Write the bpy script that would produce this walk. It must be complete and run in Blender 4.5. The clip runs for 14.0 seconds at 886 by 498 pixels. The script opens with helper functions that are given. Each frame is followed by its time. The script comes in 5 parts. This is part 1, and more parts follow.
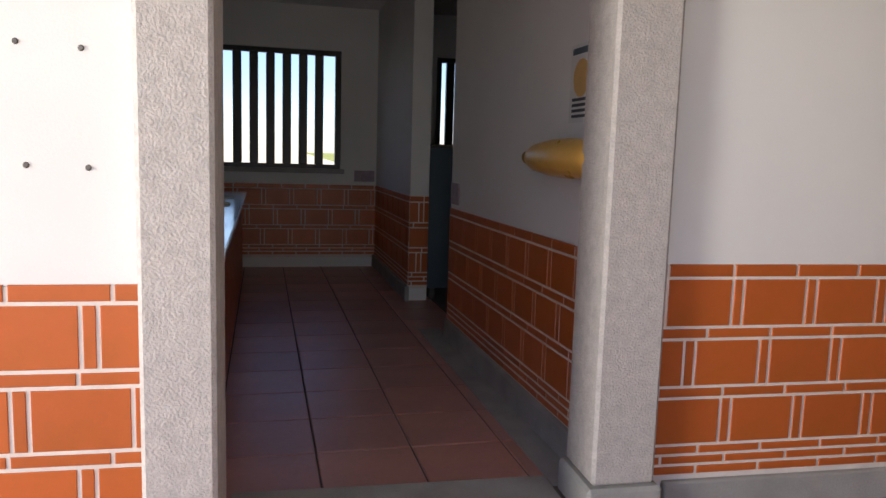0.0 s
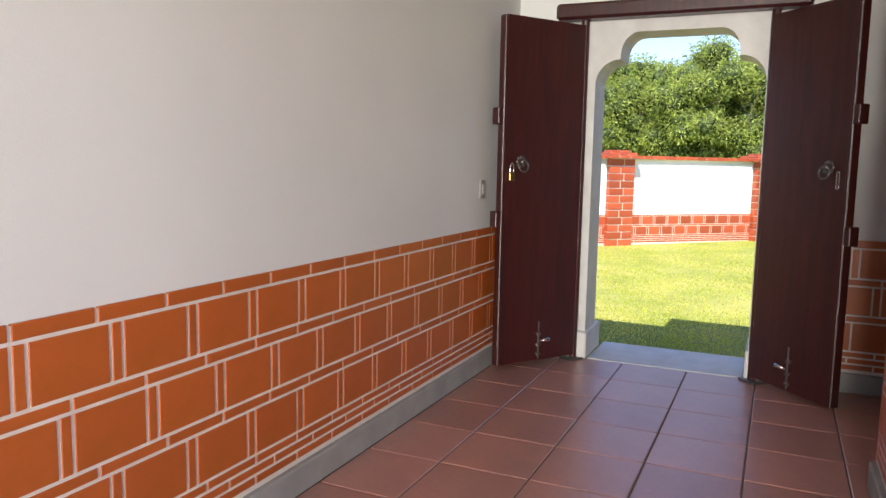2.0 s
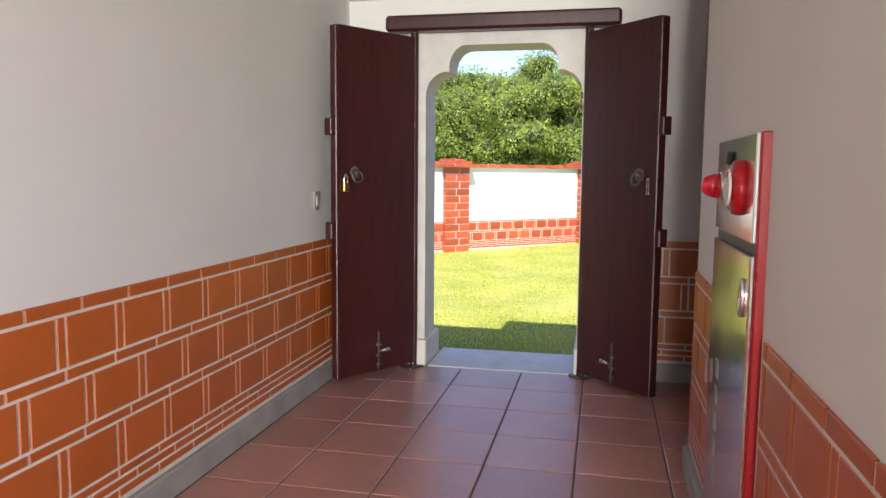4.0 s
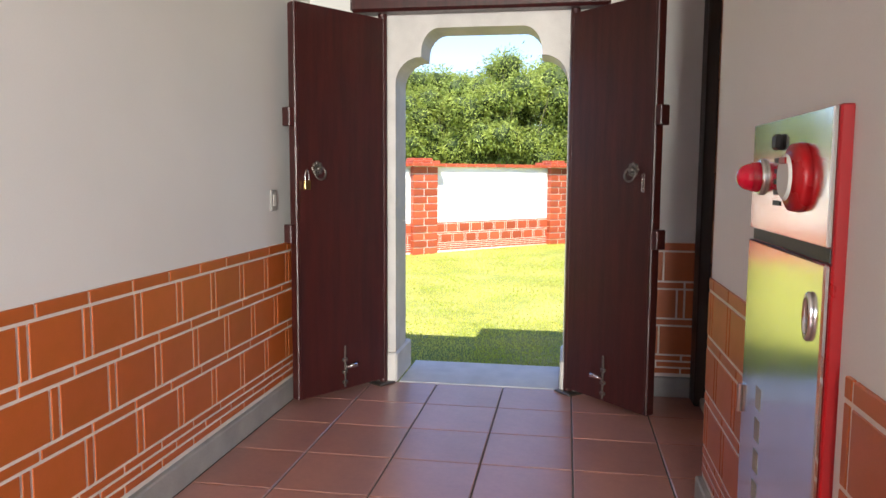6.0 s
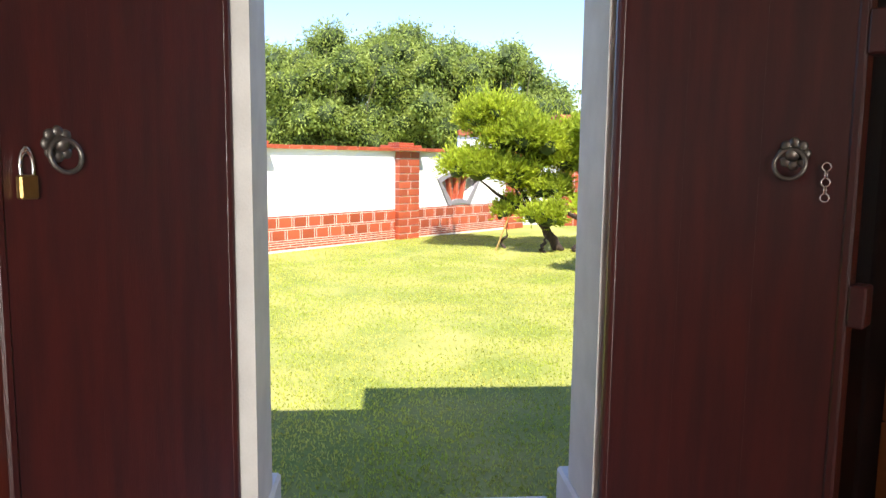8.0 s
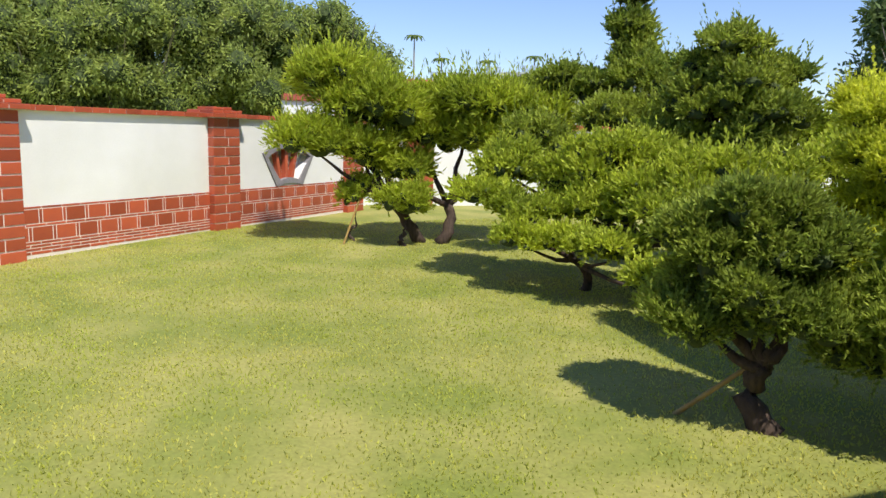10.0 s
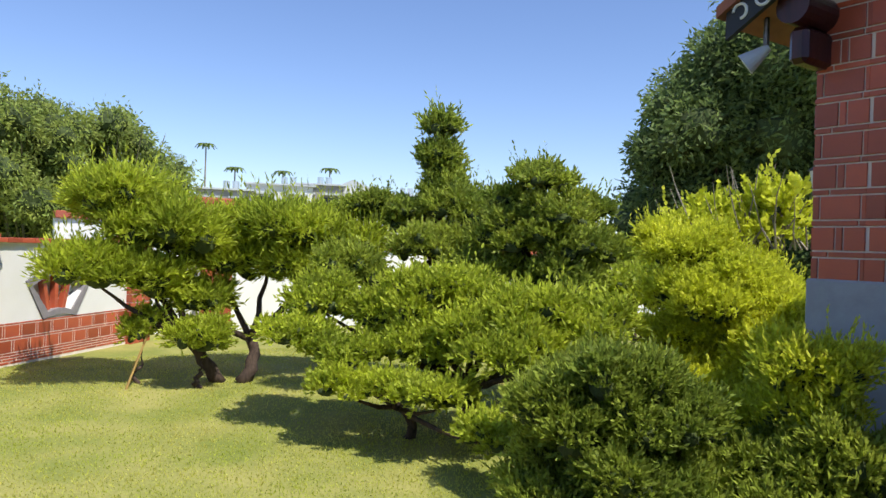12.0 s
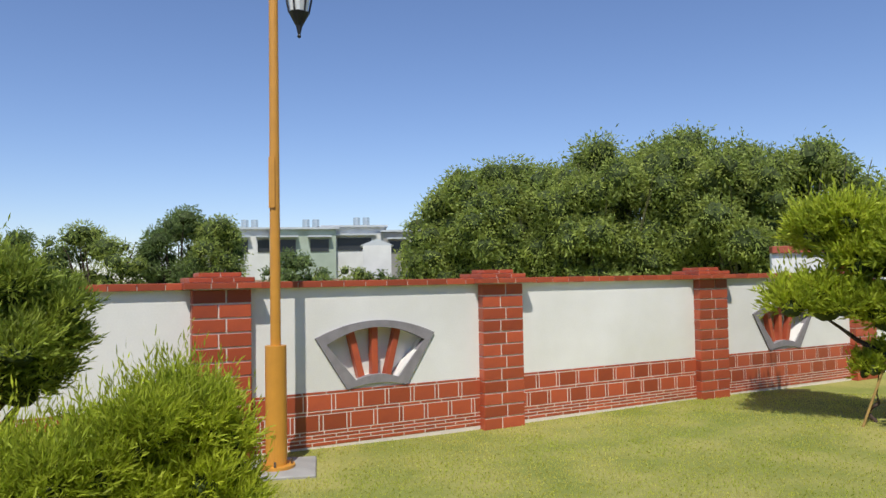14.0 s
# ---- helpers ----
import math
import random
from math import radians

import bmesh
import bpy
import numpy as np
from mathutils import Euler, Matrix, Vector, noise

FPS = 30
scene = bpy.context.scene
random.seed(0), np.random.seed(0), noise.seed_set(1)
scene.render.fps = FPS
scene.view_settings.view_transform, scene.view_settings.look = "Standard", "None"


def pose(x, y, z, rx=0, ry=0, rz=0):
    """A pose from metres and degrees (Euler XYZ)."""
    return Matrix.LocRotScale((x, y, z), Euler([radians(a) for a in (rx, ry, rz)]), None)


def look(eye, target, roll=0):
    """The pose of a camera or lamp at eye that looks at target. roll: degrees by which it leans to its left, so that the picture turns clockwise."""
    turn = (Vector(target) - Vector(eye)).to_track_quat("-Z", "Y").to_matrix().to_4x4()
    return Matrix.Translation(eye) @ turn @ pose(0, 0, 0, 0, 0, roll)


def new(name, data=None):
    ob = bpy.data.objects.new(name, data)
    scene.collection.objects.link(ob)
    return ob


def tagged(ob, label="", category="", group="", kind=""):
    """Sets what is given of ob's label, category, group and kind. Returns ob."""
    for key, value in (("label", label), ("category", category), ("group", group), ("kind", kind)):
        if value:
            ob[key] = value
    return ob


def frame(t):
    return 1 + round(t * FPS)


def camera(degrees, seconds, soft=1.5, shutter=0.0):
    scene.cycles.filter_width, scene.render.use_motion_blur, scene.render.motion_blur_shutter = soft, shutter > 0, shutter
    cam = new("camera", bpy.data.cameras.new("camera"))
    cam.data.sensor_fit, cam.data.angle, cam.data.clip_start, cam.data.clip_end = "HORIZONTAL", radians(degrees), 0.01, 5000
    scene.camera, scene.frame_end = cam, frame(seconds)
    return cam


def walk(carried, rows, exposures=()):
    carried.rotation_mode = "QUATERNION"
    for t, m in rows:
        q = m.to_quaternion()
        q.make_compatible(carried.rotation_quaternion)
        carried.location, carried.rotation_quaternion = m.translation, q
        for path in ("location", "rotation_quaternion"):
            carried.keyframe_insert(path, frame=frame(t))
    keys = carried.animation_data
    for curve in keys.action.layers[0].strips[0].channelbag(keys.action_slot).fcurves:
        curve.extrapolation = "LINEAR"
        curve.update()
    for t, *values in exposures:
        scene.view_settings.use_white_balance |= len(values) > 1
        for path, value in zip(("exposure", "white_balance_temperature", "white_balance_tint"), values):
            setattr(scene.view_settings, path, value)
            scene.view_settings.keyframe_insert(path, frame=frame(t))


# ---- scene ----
cam = camera(61.8, 14.0)
PATH = [
    (0, (0.259, 0.136, 1.236), (0.645, 2.083, 0.986), 1.7),
    (0.5, (0.29, 0.493, 1.256), (0.907, 2.38, 1.018), 1.8),
    (1, (0.347, 0.746, 1.284), (1.452, 2.398, 1.055), 0.9),
    (1.5, (0.512, 0.817, 1.289), (2.063, 2.059, 1.064), 0.7),
    (2, (0.615, 0.806, 1.293), (2.425, 1.624, 1.058), 1.1),
    (2.5, (0.631, 0.784, 1.294), (2.541, 1.328, 1.061), 1.1),
    (3, (0.637, 0.779, 1.306), (2.575, 1.217, 1.082), 0.7),
    (5.5, (0.764, 0.807, 1.301), (2.714, 1.207, 1.111), 0.3),
    (6, (1.082, 0.918, 1.274), (3.045, 1.244, 1.072), 0.3),
    (6.5, (1.555, 1.129, 1.291), (3.532, 1.342, 1.078), 0.7),
    (7, (2.108, 1.248, 1.314), (4.091, 1.36, 1.076), 0.7),
    (7.5, (2.662, 1.45, 1.278), (4.647, 1.41, 1.041), 0.7),
    (9.8, (5.549, 1.681, 1.278), (7.374, 1.111, 0.979), 1.3),
    (10, (5.691, 1.681, 1.283), (7.493, 1.039, 0.982), 1.5),
    (10.5, (5.921, 1.668, 1.291), (7.680, 0.842, 1.008), 2.1),
    (11, (6.117, 1.663, 1.333), (7.823, 0.676, 1.110), 2.6),
    (11.5, (6.222, 1.661, 1.421), (7.883, 0.555, 1.29), 2.5),
    (12, (6.294, 1.604, 1.521), (7.931, 0.455, 1.515), 1.8),
    (12.5, (6.289, 1.614, 1.533), (7.987, 0.562, 1.623), 0.8),
    (13, (6.299, 1.687, 1.535), (8.176, 1.003, 1.637), -0.2),
    (13.5, (6.31, 1.782, 1.508), (8.306, 1.712, 1.605), -0.9),
    (13.8, (6.252, 1.848, 1.479), (8.225, 2.16, 1.566), -0.7),
    (14, (6.197, 1.854, 1.483), (8.122, 2.392, 1.559), -0.9),
]
walk(cam, [(t, look(eye, target, roll)) for t, eye, target, roll in PATH],
     exposures=[(0, 1.0), (1.0, 1.35), (3.0, 1.4), (6.5, 1.62), (7.7, 1.6), (8.8, 0.8), (9.8, 0.4), (11.0, 0.5), (12.5, 0.5), (13.2, 0.35), (14, 0.05)])

# ---- world, sun ----
SUN_EL, SUN_AZ = radians(57), radians(10)
world = bpy.data.worlds.new("world")
scene.world = world
world.use_nodes = True
wn = world.node_tree
sky = wn.nodes.new("ShaderNodeTexSky")
sky.sky_type = 'NISHITA'
sky.sun_disc = False
sky.sun_elevation = SUN_EL
sky.sun_rotation = radians(260)
sky.air_density, sky.dust_density, sky.ozone_density = 1.0, 0.1, 4.0
clear = wn.nodes.new("ShaderNodeMix")
clear.data_type, clear.blend_type = 'RGBA', 'MULTIPLY'
clear.inputs[0].default_value, clear.inputs[7].default_value = 1.0, (1.0, 0.99, 1.14, 1)
wn.links.new(sky.outputs[0], clear.inputs[6])
wn.links.new(clear.outputs[2], wn.nodes["Background"].inputs[0])
wn.nodes["Background"].inputs[1].default_value = 0.11
sun = new("sun", bpy.data.lights.new("sun", 'SUN'))
sun.data.energy, sun.data.angle, sun.data.color = 4.2, radians(0.53), (1.0, 0.95, 0.86)
ch = math.cos(SUN_EL)
sun_dir = Vector((ch * math.cos(SUN_AZ), ch * math.sin(SUN_AZ), -math.sin(SUN_EL)))
# added fill lamps for open-court daylight entering under the roof edge behind the walk
for nm, m, w, h, watts in (("court_fill_west", look((-6.0, 0.0, 1.5), (5.0, 1.35, 1.25)), 1.8, 2.2, 60), ("court_fill_south", look((0.3, -1.1, 1.4), (0.6, 1.5, 1.2)), 3.0, 2.2, 2.2)):
    al = new(nm, bpy.data.lights.new(nm, 'AREA'))
    al.data.shape, al.data.size, al.data.size_y, al.data.energy, al.data.color = 'RECTANGLE', w, h, watts, (1.0, 0.965, 0.89)
    al.data.spread = radians(68)
    al.matrix_world = m
sun.matrix_world = look((0, 0, 20), Vector((0, 0, 20)) + sun_dir)


# ---- materials ----
def material(name, base, rough=0.6, metal=0.0, vary=0.12, scale=6.0, fine=80.0, bump=0.15, per_object=0.0, per_island=0.0, second=None, spec=0.5, bump_scale=None, coat=0.0, stretch=None):
    m = bpy.data.materials.new(name)
    m.use_nodes = True
    n, l = m.node_tree.nodes, m.node_tree.links
    bs = n["Principled BSDF"]
    bs.inputs["Roughness"].default_value = rough
    bs.inputs["Metallic"].default_value = metal
    bs.inputs["Specular IOR Level"].default_value = spec
    bs.inputs["Coat Weight"].default_value = coat
    co = n.new("ShaderNodeTexCoord")
    vec = co.outputs["Object"]
    if stretch:
        mp = n.new("ShaderNodeMapping")
        mp.inputs["Scale"].default_value = stretch
        l.new(vec, mp.inputs[0])
        vec = mp.outputs[0]
    a = n.new("ShaderNodeTexNoise")
    a.inputs["Scale"].default_value, a.inputs["Detail"].default_value = scale, 5
    b = n.new("ShaderNodeTexNoise")
    b.inputs["Scale"].default_value, b.inputs["Detail"].default_value = fine, 3
    l.new(vec, a.inputs[0]), l.new(vec, b.inputs[0])
    mix = n.new("ShaderNodeMix")
    mix.data_type = 'RGBA'
    ramp = n.new("ShaderNodeValToRGB")
    ramp.color_ramp.elements[0].position, ramp.color_ramp.elements[1].position = 0.35, 0.68
    l.new(a.outputs[0], ramp.inputs[0])
    l.new(ramp.outputs[0], mix.inputs[0])
    dark = second or [c * (1 - vary) for c in base]
    mix.inputs[6].default_value, mix.inputs[7].default_value = (*base, 1), (*dark, 1)
    hsv = n.new("ShaderNodeHueSaturation")
    l.new(mix.outputs[2], hsv.inputs["Color"])
    val = n.new("ShaderNodeMath")
    val.operation = 'MULTIPLY_ADD'
    val.inputs[1].default_value, val.inputs[2].default_value = vary, 1 - vary / 2
    l.new(b.outputs[0], val.inputs[0])
    last = val.outputs[0]
    for amount, kind in ((per_object, "ShaderNodeObjectInfo"), (per_island, "ShaderNodeNewGeometry")):
        if amount:
            src = n.new(kind)
            out = src.outputs["Random"] if kind == "ShaderNodeObjectInfo" else src.outputs["Random Per Island"]
            ad = n.new("ShaderNodeMath")
            ad.operation = 'MULTIPLY_ADD'
            ad.inputs[1].default_value = amount
            l.new(out, ad.inputs[0])
            sb = n.new("ShaderNodeMath")
            sb.operation = 'SUBTRACT'
            l.new(last, sb.inputs[0])
            sb.inputs[1].default_value = amount / 2
            l.new(sb.outputs[0], ad.inputs[2])
            last = ad.outputs[0]
    l.new(last, hsv.inputs["Value"])
    l.new(hsv.outputs[0], bs.inputs["Base Color"])
    rr = n.new("ShaderNodeMath")
    rr.operation = 'MULTIPLY_ADD'
    rr.inputs[1].default_value, rr.inputs[2].default_value = 0.18, rough - 0.09
    l.new(a.outputs[0], rr.inputs[0])
    l.new(rr.outputs[0], bs.inputs["Roughness"])
    if bump:
        bp = n.new("ShaderNodeBump")
        bp.inputs["Strength"].default_value, bp.inputs["Distance"].default_value = bump, 0.004
        l.new(b.outputs[0], bp.inputs["Height"])
        l.new(bp.outputs[0], bs.inputs["Normal"])
    return m


def leafy(name, base, second, vary=0.5):
    m = material(name, base, 0.55, vary=0.25, scale=1.6, fine=9, bump=0, per_island=vary, second=second, spec=0.3)
    n, l = m.node_tree.nodes, m.node_tree.links
    bs = n["Principled BSDF"]
    tr = n.new("ShaderNodeBsdfTranslucent")
    l.new(bs.inputs["Base Color"].links[0].from_socket, tr.inputs[0])
    mx = n.new("ShaderNodeMixShader")
    mx.inputs[0].default_value = 0.5
    l.new(bs.outputs[0], mx.inputs[1]), l.new(tr.outputs[0], mx.inputs[2])
    l.new(mx.outputs[0], n["Material Output"].inputs[0])
    return m


M_PLASTER = material("white_plaster", (0.78, 0.77, 0.74), 0.75, vary=0.06, scale=1.3, fine=160, bump=0.12)
M_GWALL = material("garden_plaster", (0.80, 0.79, 0.76), 0.8, vary=0.10, scale=1.1, fine=60, bump=0.3, second=(0.70, 0.69, 0.64))
M_TILE = material("terracotta_wall_tile", (0.50, 0.112, 0.024), 0.42, vary=0.10, scale=7, fine=140, bump=0.06, per_object=0.16, second=(0.43, 0.105, 0.016))
M_GTILE = material("garden_brick_tile", (0.42, 0.085, 0.035), 0.38, vary=0.2, scale=5, fine=90, bump=0.12, per_object=0.5, second=(0.34, 0.07, 0.035))
M_GTILE_J = material("garden_brick_rows", (0.40, 0.085, 0.04), 0.4, vary=0.2, scale=5, fine=90, bump=0.12, per_island=0.5, second=(0.36, 0.10, 0.06))
M_GROUT = material("pale_grout", (0.76, 0.67, 0.60), 0.8, vary=0.12, scale=9, fine=120, bump=0.2)
M_FLOOR = material("terracotta_floor_tile", (0.47, 0.23, 0.18), 0.34, spec=1.0, vary=0.22, scale=3.5, fine=45, bump=0.10, per_object=0.25, second=(0.40, 0.21, 0.18))
M_FGROUT = material("dark_grout", (0.14, 0.13, 0.12), 0.85, vary=0.2, scale=12)
M_CEMENT = material("grey_cement", (0.36, 0.35, 0.33), 0.75, vary=0.2, scale=5, fine=120, bump=0.35, second=(0.28, 0.275, 0.26))
M_GRANITE = material("washed_granite", (0.50, 0.46, 0.43), 0.8, vary=0.5, scale=26, fine=130, bump=0.9, second=(0.42, 0.385, 0.36))
M_STONE = material("white_stone_frame", (0.62, 0.60, 0.57), 0.6, vary=0.12, scale=8, fine=140, bump=0.25)
M_WOOD = material("dark_red_wood", (0.052, 0.010, 0.009), 0.33, vary=0.35, scale=5, fine=60, bump=0.25, second=(0.03, 0.007, 0.007), stretch=(6, 6, 0.5))
M_BLACKWOOD = material("black_brown_wood", (0.02, 0.012, 0.010), 0.4, vary=0.3, scale=6, fine=60, bump=0.2, stretch=(6, 6, 0.5))
M_BOARD = material("orange_stained_board", (0.52, 0.19, 0.065), 0.38, vary=0.22, scale=4, fine=50, bump=0.15, per_object=0.1, second=(0.44, 0.15, 0.05), stretch=(0.6, 5, 9))
M_STEEL = material("polished_steel", (0.74, 0.72, 0.70), 0.16, metal=1.0, vary=0.06, scale=3, fine=40, bump=0.02)
M_IRON = material("dull_iron", (0.20, 0.18, 0.16), 0.45, metal=0.9, vary=0.3, scale=30)
M_BRASS = material("old_brass", (0.45, 0.32, 0.12), 0.35, metal=1.0, vary=0.2, scale=30)
M_RED = material("red_enamel", (0.36, 0.006, 0.010), 0.3, vary=0.08, scale=5, bump=0.0)
M_REDLENS = material("red_lens", (0.60, 0.004, 0.03), 0.12, vary=0.05, bump=0.0, coat=0.5)
M_BLACK = material("black_plastic", (0.015, 0.015, 0.016), 0.5, vary=0.2)
M_YELLOW = material("yellow_lacquer", (0.72, 0.42, 0.09), 0.3, vary=0.1, scale=9, bump=0.03)
M_BLUE = material("slate_blue_panel", (0.075, 0.11, 0.135), 0.5, vary=0.1, scale=3)
M_PAPER = material("printed_paper", (0.70, 0.70, 0.66), 0.6, vary=0.05)
M_INK = material("dark_ink", (0.05, 0.05, 0.06), 0.6, vary=0.05, bump=0)
M_PINK = material("faded_notice", (0.40, 0.30, 0.34), 0.5, vary=0.3, scale=25)
M_ORANGE = material("ochre_pole_paint", (0.62, 0.29, 0.045), 0.4, vary=0.1, scale=6, bump=0.05)
M_GREYTRIM = material("grey_cement_fan", (0.27, 0.25, 0.26), 0.8, vary=0.2, scale=10, bump=0.4)
M_BARK = material("juniper_bark", (0.085, 0.055, 0.04), 0.9, vary=0.5, scale=14, fine=50, bump=0.9, stretch=(3, 3, 0.7))
M_PALEBARK = material("pale_bark", (0.32, 0.28, 0.22), 0.85, vary=0.3, scale=14, bump=0.5)
M_BAMBOO = material("bamboo_stake", (0.42, 0.27, 0.08), 0.6, vary=0.3, scale=15)
M_CANE = material("bamboo_canes", (0.16, 0.15, 0.07), 0.7, vary=0.3, scale=8)
M_JUN = leafy("juniper_green", (0.53, 0.59, 0.055), (0.32, 0.39, 0.040), 0.7)
M_JUNDARK = leafy("juniper_dark", (0.40, 0.46, 0.065), (0.22, 0.29, 0.045), 0.8)
M_YEL = leafy("yellow_green_leaf", (0.74, 0.76, 0.07), (0.55, 0.60, 0.05), 0.5)
M_BAMLEAF = leafy("bamboo_leaf", (0.41, 0.47, 0.11), (0.22, 0.29, 0.07), 0.7)
M_TREE = leafy("broad_tree_leaf", (0.22, 0.29, 0.09), (0.12, 0.18, 0.06), 0.7)
# near-black green: the shade deep inside the crowns, put into colour
M_CORE = material("crown_shade_fill", (0.06, 0.085, 0.022), 0.95, vary=0.4, scale=9, bump=0)
M_GRASS = material("lawn_soil", (0.19, 0.22, 0.035), 0.9, vary=0.7, scale=1.4, fine=38, bump=0.9, second=(0.33, 0.31, 0.085))
M_BLADE = leafy("grass_blade", (0.47, 0.52, 0.08), (0.62, 0.58, 0.15), 0.35)
M_HWHITE = material("far_white_wall", (0.66, 0.66, 0.64), 0.8, vary=0.15, scale=0.5)
M_HGREEN = material("far_green_wall", (0.36, 0.42, 0.34), 0.8, vary=0.15, scale=0.5)
M_HGREY = material("far_grey_wall", (0.30, 0.29, 0.27), 0.8, vary=0.2, scale=0.5)
M_HROOF = material("far_metal_roof", (0.50, 0.53, 0.55), 0.5, vary=0.15, scale=0.5)
M_HDARK = material("far_dark_opening", (0.03, 0.033, 0.036), 0.4, vary=0.1)
M_EARTH = material("bare_earth", (0.27, 0.19, 0.12), 0.95, vary=0.35, scale=0.8, fine=9, bump=0.5)
M_PAVE = material("courtyard_paving", (0.27, 0.25, 0.23), 0.85, vary=0.2, scale=2)
M_GLASS = material("frosted_lamp_glass", (0.75, 0.76, 0.74), 0.25, vary=0.05)
M_ROOFTILE = material("roof_tile_red", (0.30, 0.10, 0.05), 0.6, vary=0.2, scale=6)
M_BLUEBASE = material("grey_stone_base", (0.34, 0.36, 0.38), 0.75, vary=0.15, scale=10, bump=0.4)


# ---- mesh helpers ----
def put(name, bm, mat, parent=None, label="", smooth=False):
    me = bpy.data.meshes.new(name)
    bm.to_mesh(me)
    bm.free()
    if smooth:
        for p in me.polygons:
            p.use_smooth = True
    me.materials.append(mat)
    ob = new(name, me)
    if parent is not None:
        ob.parent = parent
    if label:
        ob["label"] = label
    return ob


def empty(name, m, label, category, group="", kind=""):
    e = new(name)
    e.matrix_world = m
    return tagged(e, label, category, group, kind)


def box(bm, x0, x1, y0, y1, z0, z1, bevel=0.0, m=None):
    r = bmesh.ops.create_cube(bm, size=1)
    bmesh.ops.scale(bm, vec=(x1 - x0, y1 - y0, z1 - z0), verts=r["verts"])
    bmesh.ops.translate(bm, vec=((x0 + x1) / 2, (y0 + y1) / 2, (z0 + z1) / 2), verts=r["verts"])
    if bevel:
        es = list({e for v in r["verts"] for e in v.link_edges})
        out = bmesh.ops.bevel(bm, geom=es, offset=bevel, segments=1, affect='EDGES')
        vs = list({v for f in out["faces"] for v in f.verts} | {v for v in r["verts"] if v.is_valid})
    else:
        vs = r["verts"]
    if m is not None:
        bmesh.ops.transform(bm, matrix=m, verts=vs)
    return bm


def cyl(bm, p0, p1, r0, r1=None, seg=12):
    p0, p1 = Vector(p0), Vector(p1)
    d = p1 - p0
    mm = Matrix.Translation((p0 + p1) / 2) @ d.to_track_quat("Z", "Y").to_matrix().to_4x4()
    bmesh.ops.create_cone(bm, cap_ends=True, segments=seg, radius1=r0, radius2=r0 if r1 is None else r1, depth=d.length, matrix=mm)
    return bm


def ball(bm, c, r, sx=1, sy=1, sz=1, seg=14, rings=8):
    bmesh.ops.create_uvsphere(bm, u_segments=seg, v_segments=rings, radius=r, matrix=Matrix.Translation(c) @ Matrix.Diagonal((sx, sy, sz, 1)))
    return bm


def torus(bm, m, R, r, seg=20, sub=8, a0=0.0, a1=2 * math.pi):
    closed = abs(a1 - a0 - 2 * math.pi) < 1e-6
    rings = []
    for i in range(seg if closed else seg + 1):
        a = a0 + (a1 - a0) * i / seg
        c = Vector((math.cos(a), math.sin(a), 0))
        rings.append([bm.verts.new(m @ (c * (R + r * math.cos(b)) + Vector((0, 0, r * math.sin(b))))) for b in [2 * math.pi * j / sub for j in range(sub)]])
    for i in range(len(rings) - (0 if closed else 1)):
        p, q = rings[i], rings[(i + 1) % len(rings)]
        for j in range(sub):
            bm.faces.new((p[j], q[j], q[(j + 1) % sub], p[(j + 1) % sub]))
    return bm


def prism(bm, outline, depth, m):
    """A closed outline in x, z drawn out by depth along y."""
    a = [bm.verts.new(m @ Vector((x, 0, z))) for x, z in outline]
    b = [bm.verts.new(m @ Vector((x, depth, z))) for x, z in outline]
    bm.faces.new(a)
    bm.faces.new(list(reversed(b)))
    k = len(a)
    for i in range(k):
        bm.faces.new((a[i], b[i], b[(i + 1) % k], a[(i + 1) % k]))
    bmesh.ops.recalc_face_normals(bm, faces=bm.faces)
    return bm


def solid(name, mat, x0, x1, y0, y1, z0, z1, bevel=0.0, label="", category="", kind="structure"):
    ob = put(name, box(bmesh.new(), x0, x1, y0, y1, z0, z1, bevel), mat)
    return tagged(ob, label, category, kind=kind)


PIECE = {}


def piece(name, w, h, d, mat, m, parent, bevel=0.002):
    """A bevelled slab w wide (x), h high (z), d deep (y, towards -y), sharing its mesh with alike ones."""
    key = (round(w, 3), round(h, 3), round(d, 3), mat.name)
    if key not in PIECE:
        bm = bmesh.new()
        x, z = w / 2, h / 2
        b = min(bevel, x * 0.4, z * 0.4)
        back = [bm.verts.new(p) for p in ((-x, 0, -z), (x, 0, -z), (x, 0, z), (-x, 0, z))]
        mid = [bm.verts.new(p) for p in ((-x, -d + b, -z), (x, -d + b, -z), (x, -d + b, z), (-x, -d + b, z))]
        fr = [bm.verts.new(p) for p in ((-x + b, -d, -z + b), (x - b, -d, -z + b), (x - b, -d, z - b), (-x + b, -d, z - b))]
        for p, q in ((back, mid), (mid, fr)):
            for i in range(4):
                bm.faces.new((p[i], p[(i + 1) % 4], q[(i + 1) % 4], q[i]))
        bm.faces.new(fr)
        me = bpy.data.meshes.new(name)
        bm.to_mesh(me)
        bm.free()
        me.materials.append(mat)
        PIECE[key] = me
    ob = new(name, PIECE[key])
    ob.parent = parent
    ob.matrix_local = m
    return ob


JOINT = 0.011
COURSES = [("s", 0.042, 0.5), ("b", 0.163, 0.279), ("s", 0.032, 0.15), ("b", 0.160, 0.695), ("s", 0.030, 0.46), ("b", 0.160, 0.229), ("s", 0.026, 0.13), ("s", 0.026, 0.56), ("s", 0.028, 0.12)]
PITCH, PITCH_B = 0.2475, 0.290


